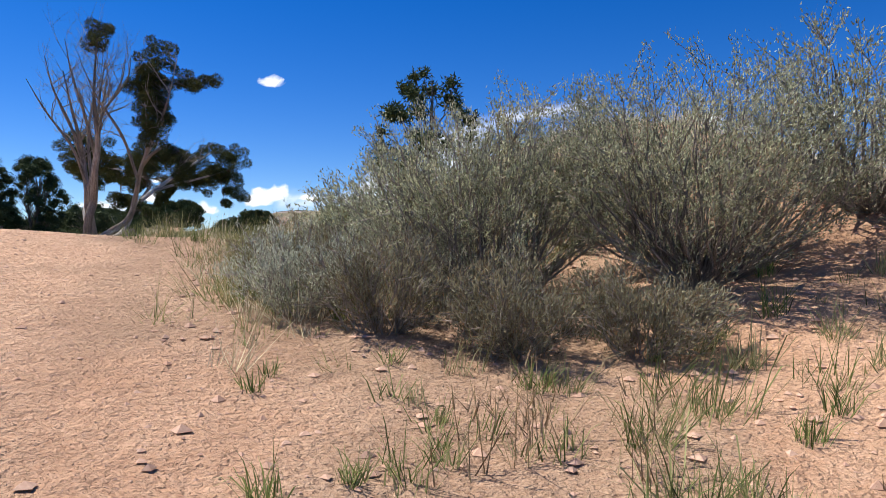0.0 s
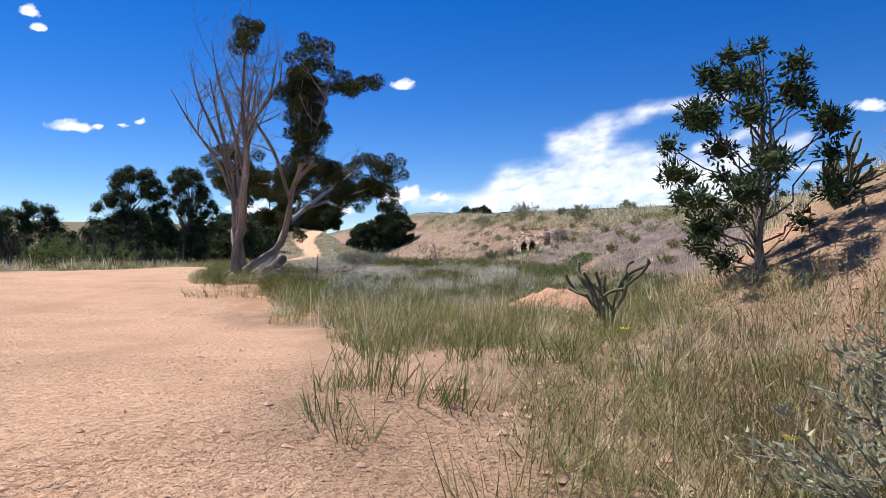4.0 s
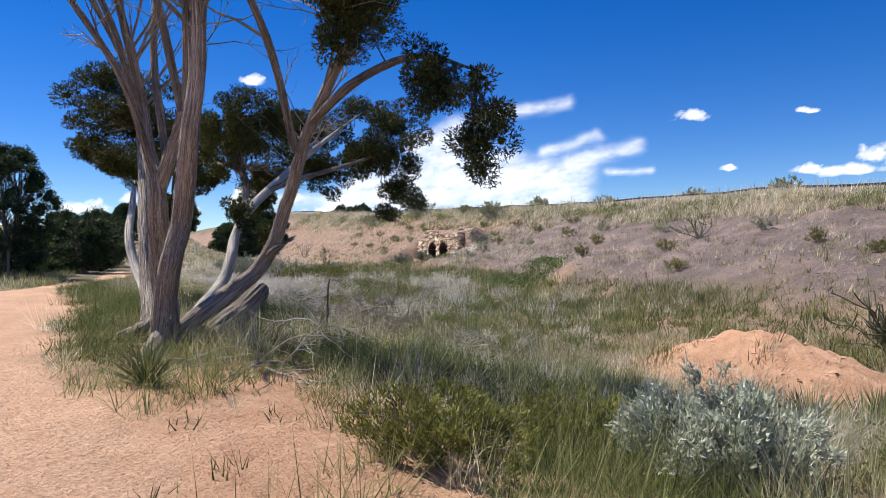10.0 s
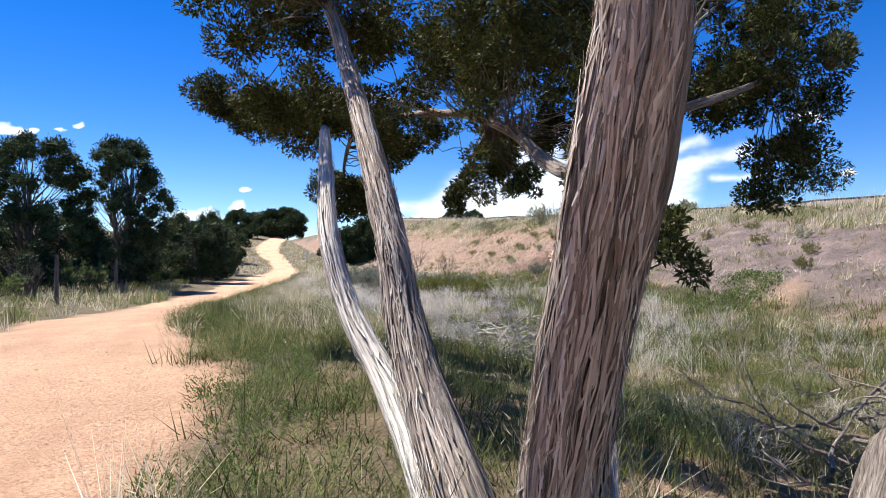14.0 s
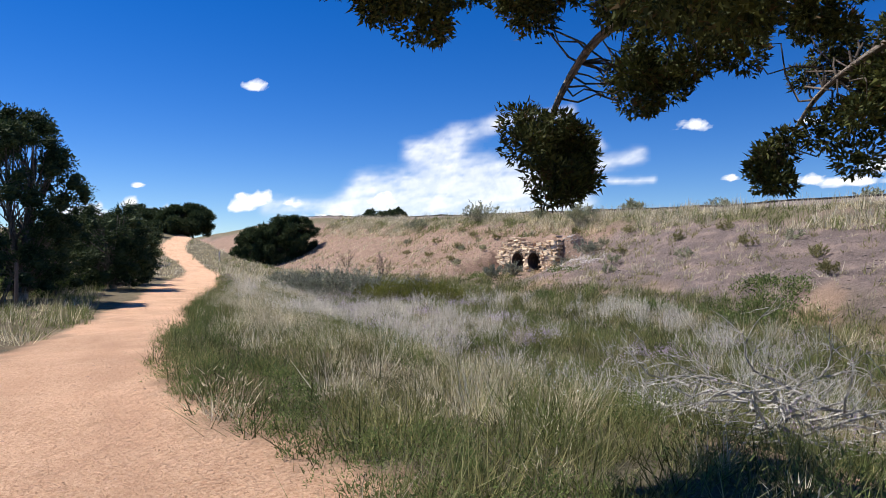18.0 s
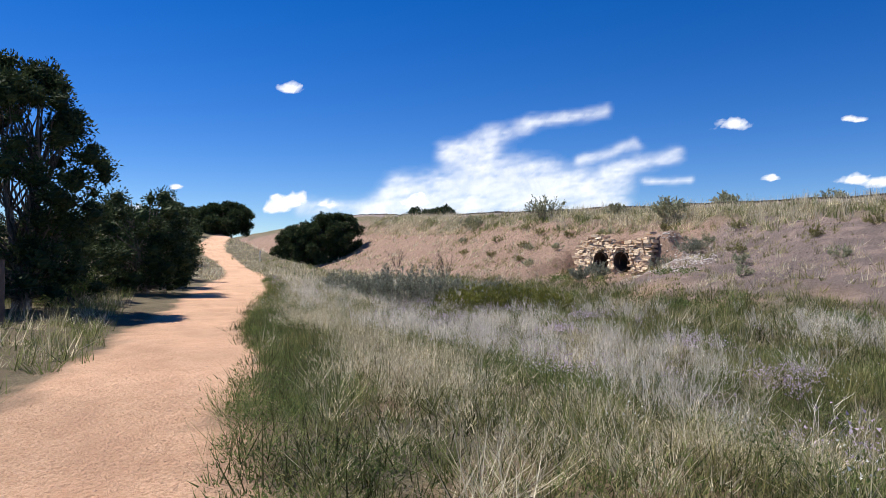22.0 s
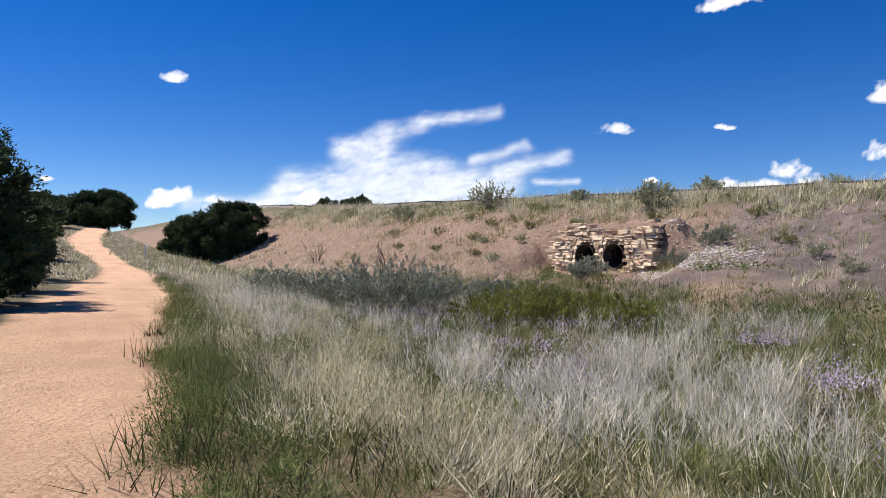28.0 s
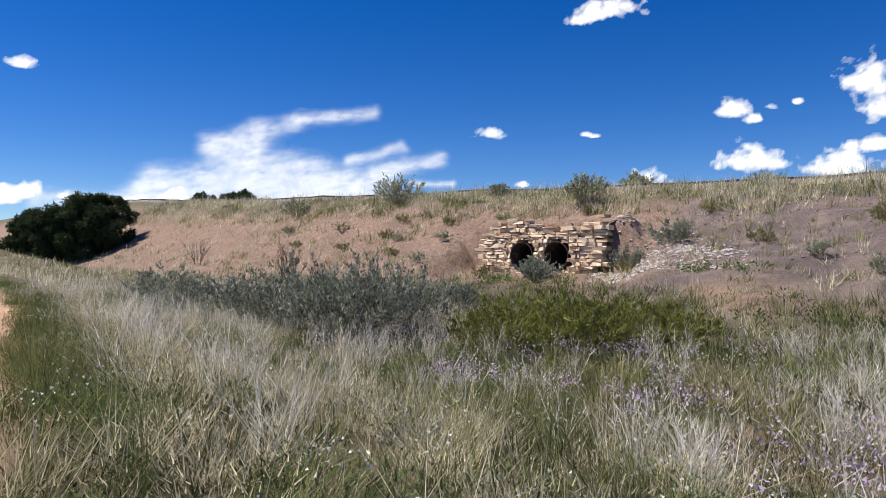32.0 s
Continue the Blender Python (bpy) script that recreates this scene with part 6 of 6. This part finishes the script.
def brush_pile(x, y, radius, height, count, seed, label, mat, thick=1.0):
    """A heap of fallen dead branches, each with its twigs."""
    global rng
    keep, rng = rng, np.random.default_rng(seed)
    heap_ = empty("brush_pile", x, y, gz(x, y), label, "brush pile", "fallen branches")
    for i in range(count):
        a, q = rng.uniform(0, 6.28), radius * math.sqrt(rng.random())
        tw = []
        b = rng.uniform(0, 6.28)
        fork((q * math.cos(a), q * math.sin(a), rng.uniform(0.02, height)), (math.cos(b), math.sin(b), rng.uniform(-0.1, 0.35)), rng.uniform(0.5, 1.2), thick * rng.uniform(0.006, 0.014), 2, tw, 0.5, 4, 0.03, 0.7)
        for t in tw:
            t[:, 2] = np.maximum(t[:, 2], 0.01)
        branch_with_twigs("branch", tw, mat, heap_, 4)
    rng = keep


brush_pile(*plan(-2.35, 6.0), 0.75, 0.55, 50, 701, "dark tangled heap of dead juniper branches", M_TWIG, 1.3)
brush_pile(*plan(-1.0, 5.7), 0.8, 0.25, 26, 702, "bleached dead branches lying in the grass", M_DEADWOOD)
brush_pile(-6.3, 19.4, 0.95, 0.5, 54, 703, "bleached tangle of dead juniper branches", M_DEADWOOD, 1.5)
brush_pile(*plan(-2.6, 3.6), 0.5, 0.05, 8, 704, "dry fallen twigs on bare soil below the juniper", M_DEADWOOD)

stick = empty("upright_stick", -2.9, 10.85, gz(-2.9, 10.85) - 0.05, "thin dead yucca stalk standing upright", "stick")
limb("stalk", [(0, 0, 0, 0.018), (0.01, 0.02, 0.4, 0.016), (0.03, 0.0, 0.8, 0.013), (0.06, 0.02, 0.92, 0.008)], M_DARKTWIG, stick, 7)
stick = empty("upright_stick", *plan(-4.3, 10.4), gz(*plan(-4.3, 10.4)) - 0.05, "thin dead stalk standing in the grass", "stick")
limb("stalk", [(0, 0, 0, 0.014), (0.02, 0.0, 0.3, 0.012), (0.05, 0.02, 0.62, 0.008)], M_DARKTWIG, stick, 6)


def bare_shrub(x, y, height, seed, label, k=9):
    global rng
    keep, rng = rng, np.random.default_rng(seed)
    ob = empty("bare_shrub", x, y, gz(x, y) - 0.03, label, "shrub", "bare shrubs")
    for i in range(k):
        a = rng.uniform(0, 6.28)
        tw = []
        fork((0.15 * math.cos(a), 0.15 * math.sin(a), 0), (math.cos(a) * 0.35, math.sin(a) * 0.35, 1), height * rng.uniform(0.7, 1.05), 0.035, 2, tw, 0.2, 3, -0.08, 0.4)
        branch_with_twigs("branch", tw, M_DARKTWIG, ob, 4)
    rng = keep


bare_shrub(-18.4, 79.0, 2.2, 801, "tall bare leafless shrub at the foot of the bank", 10)
bare_shrub(-25.5, 97.0, 2.0, 802, "bare leafless shrub beside the juniper clump", 8)
for i, (s, n) in enumerate(((13.6, -6.6), (17.4, -6.6), (20.2, -6.0), (24.6, -6.2), (26.4, -6.8), (31.0, -5.4))):
    x, y = to_xy(s, n)
    bare_shrub(x, y, 1.2, 810 + i, "brown tangled bare shrub along the fence", 7)
for i, (s, n, h, r) in enumerate(((11.5, -7.2, 1.0, 1.0), (15.5, -6.4, 1.1, 1.0), (19.0, -6.8, 1.3, 1.2), (22.8, -6.6, 1.3, 1.2), (30.5, -6.0, 1.4, 1.3), (35.0, -4.6, 1.2, 1.2), (8.0, -8.2, 1.0, 1.2), (39.5, -4.2, 1.2, 1.2))):
    x, y = to_xy(s, n)
    sagebrush(x, y, h, r, 830 + i, "dark olive brush growing under the junipers", 40, 3600, M_FORB, "undergrowth_shrub", (0.07, 0.03), M_DARKTWIG, "undergrowth")


# ---------------------------------------------------------------- fence
def fence():
    places = [to_xy(s, -5.6 + 0.06 * (s - 14)) for s in (4.6, 10.6, 16.6, 22.6, 28.7, 34.7, 40.7)]
    for i, (x, y) in enumerate(places):
        z = gz(x, y)
        post = empty("fence_post", x, y, z - 0.1, "weathered dark wooden fence post", "fence post", "fence posts", 17.0 * i)
        bm = bmesh.new()
        bmesh.ops.create_cone(bm, cap_ends=True, segments=10, radius1=0.065, radius2=0.055, depth=1.55)
        bmesh.ops.translate(bm, vec=(0, 0, 0.775), verts=bm.verts)
        for v in bm.verts:
            v.co.x += random.uniform(-0.006, 0.006)
            v.co.y += random.uniform(-0.006, 0.006)
        part("post", bm, M_POST, post)
    for j, h in enumerate((0.45, 0.8, 1.15)):
        pts = []
        for (x0, y0), (x1, y1) in zip(places[:-1], places[1:]):
            for u in (0, 0.25, 0.5, 0.75):
                x, y = x0 + (x1 - x0) * u, y0 + (y1 - y0) * u
                z = gz(x0, y0) * (1 - u) + gz(x1, y1) * u
                pts.append((x, y, z + h - 0.06 * math.sin(math.pi * u), 0.0025))
        v, q, g = tube(np.array(pts), 5)
        tagged(link_mesh("fence_wire", v, q, M_STEEL, None, "thin rusty fence wire strung between posts", True, {"grain": g}), "", "wire", "fence wires")


fence()


# ---------------------------------------------------------------- stones
def stones(name, lab, s, n, lo, hi, mat):
    """Scattered angular stones as one mesh."""
    x, y = to_xy(s, n)
    z = ground(x, y)
    k = len(s)
    oct_v = np.array([(1, 0, 0), (0, 1, 0), (-1, 0, 0), (0, -1, 0), (0, 0, 1), (0, 0, -1)], float)
    oct_f = np.array([(0, 1, 4), (1, 2, 4), (2, 3, 4), (3, 0, 4), (1, 0, 5), (2, 1, 5), (3, 2, 5), (0, 3, 5)])
    size = lo + (hi - lo) * rng.random(k) ** 3
    a = rng.uniform(0, 6.28, k)
    v = oct_v[None] * rng.uniform(0.6, 1.3, (k, 6, 1)) * np.array([1, 1, 0.55])
    c, s_ = np.cos(a)[:, None], np.sin(a)[:, None]
    vx, vy = v[..., 0] * c - v[..., 1] * s_, v[..., 0] * s_ + v[..., 1] * c
    v = np.stack([vx, vy, v[..., 2]], -1) * size[:, None, None] + np.stack([x, y, z + size * 0.05], 1)[:, None]
    f = (oct_f[None] + (np.arange(k) * 6)[:, None, None]).reshape(-1, 3)
    return tagged(link_mesh(name, v.reshape(-1, 3), f, mat), lab, "stones", kind="stuff")


stones("trail_gravel", "loose pink granite gravel on the trail", *scatter(9000, -12, 32, -7, 5, lambda s, n: trail_mask(s, n) * 0.5 + 0.12 * off_trail(s, n)), 0.006, 0.024, M_PEBBLE)
stones("start_gravel", "loose pink gravel and small stones on the trail", *scatter(6000, -13, -3, -3, 5, lambda s, n: 0.35 + 0.6 * smooth(0.5, 0.6, fbm(s * 0.8, n * 0.8, 45))), 0.006, 0.03, M_PEBBLE)
stones("bank_gravel", "pinkish stones on the gravel bank beside the trail", *scatter(9000, -12, -1, 2.2, 9, lambda s, n: off_trail(s, n)), 0.008, 0.045, M_PEBBLE)
stones("bank_cinder", "dark grey and rusty stones strewn over the railway bank", *scatter(10000, -10, 60, 16.0, 29, lambda s, n: 0.5 + 0.35 * (s < 31)), 0.02, 0.10, M_BANKSTONE)
stones("rubble", "pale grey rubble beside the culvert", *scatter(3600, 27.5, 32.2, 18.5, 24.5, lambda s, n: smooth(3.2, 1.0, np.hypot(s - 30.0, (n - 21.6) * 0.9))), 0.02, 0.13, M_RUBBLE)
stones("heap_clods", "orange clods of clay on the spoil heap", *scatter(2600, 0, 6.5, 4.5, 10, lambda s, n: 1 - not_heap(s, n)), 0.008, 0.05, M_CLOD)

# small dark shrubs dotted over the bank
for i, (s, n) in enumerate(((29.2, 24.6), (27.0, 23.0), (24.0, 24.5), (22.5, 21.8), (20.0, 23.2), (17.0, 22.0), (14.0, 24.0), (12.0, 21.0), (31.0, 21.5), (40.5, 22.5), (43.0, 20.5), (46.0, 23.5), (26.0, 20.6), (6.0, 22.0), (36.8, 20.0), (9.0, 24.5), (3.5, 20.5), (1.0, 23.5), (18.5, 25.0), (28.2, 26.4), (33.5, 26.8), (38.5, 26.0), (42.0, 25.2), (22.0, 26.5), (44.5, 23.0), (48.0, 21.5), (51.0, 24.5), (40.0, 19.0), (46.5, 26.0), (54.0, 22.5), (58.0, 25.0), (37.5, 24.6), (49.5, 26.8), (25.2, 18.6), (15.8, 19.4), (10.2, 18.4))):
    x, y = to_xy(s, n)
    sagebrush(x, y, 0.6, 0.5, 900 + i, "small dark tuft of brush on the cinder slope", 16, 1100, M_OLIVEGRASS if i % 3 else M_SAGE, "small_shrub", (0.08, 0.025), M_DARKTWIG, "tufts on the bank")

# yellow flowers at the trail side
for i, (x, y) in enumerate(((4.89, 2.56), (4.31, 2.03), (5.06, 1.62), (4.6, 2.7), (5.6, -1.1), (6.3, -2.2))):
    x, y = plan(x, y)
    fl = empty("yellow_flower", x, y, gz(x, y), "low yellow wildflower on bare soil", "flower", "yellow flowers")
    k = 14
    a = np.arange(k) * 2 * np.pi / k
    way = np.stack([np.cos(a), np.sin(a), np.full(k, 0.35)], 1)
    v, f = leaf_mesh(np.tile((0, 0, 0.10), (k, 1)) + way * 0.008, way / np.linalg.norm(way, axis=1, keepdims=True), np.full(k, 0.04), np.full(k, 0.018))
    link_mesh("blossom", v, f, M_YELLOW, fl)
    limb("stem", [(0, 0, 0, 0.003), (0.005, 0, 0.05, 0.003), (0, 0, 0.10, 0.002)], M_FORB, fl, 5)

# white things at the far end of the trail
x, y = to_xy(116.0, -0.6)
hut = empty("distant_trailer", x, y, gz(x, y), "small white trailer far off at the trail's end", "trailer", rz=50)
bm = bmesh.new()
bmesh.ops.create_cube(bm, size=1)
bmesh.ops.scale(bm, vec=(2.6, 1.6, 1.2), verts=bm.verts)
bmesh.ops.translate(bm, vec=(0, 0, 1.0), verts=bm.verts)
bmesh.ops.bevel(bm, geom=bm.edges[:], offset=0.15, segments=2, affect="EDGES")
part("body", bm, M_WHITE, hut)
for dx in (-0.8, 0.8):
    bm = bmesh.new()
    bmesh.ops.create_cone(bm, cap_ends=True, segments=16, radius1=0.35, radius2=0.35, depth=1.7)
    bmesh.ops.rotate(bm, matrix=Matrix.Rotation(math.pi / 2, 3, "X"), verts=bm.verts)
    bmesh.ops.translate(bm, vec=(dx, 0, 0.35), verts=bm.verts)
    part("wheel", bm, M_TIE, hut)
x, y = to_xy(82.0, 9.5)
mark = empty("marker_post", x, y, gz(x, y), "small white marker post in the grass", "post")
bm = bmesh.new()
bmesh.ops.create_cube(bm, size=1)
bmesh.ops.scale(bm, vec=(0.14, 0.1, 1.5), verts=bm.verts)
bmesh.ops.translate(bm, vec=(0, 0, 0.7), verts=bm.verts)
bmesh.ops.bevel(bm, geom=bm.edges[:], offset=0.02, segments=1, affect="EDGES")
part("post", bm, M_WHITE, mark)
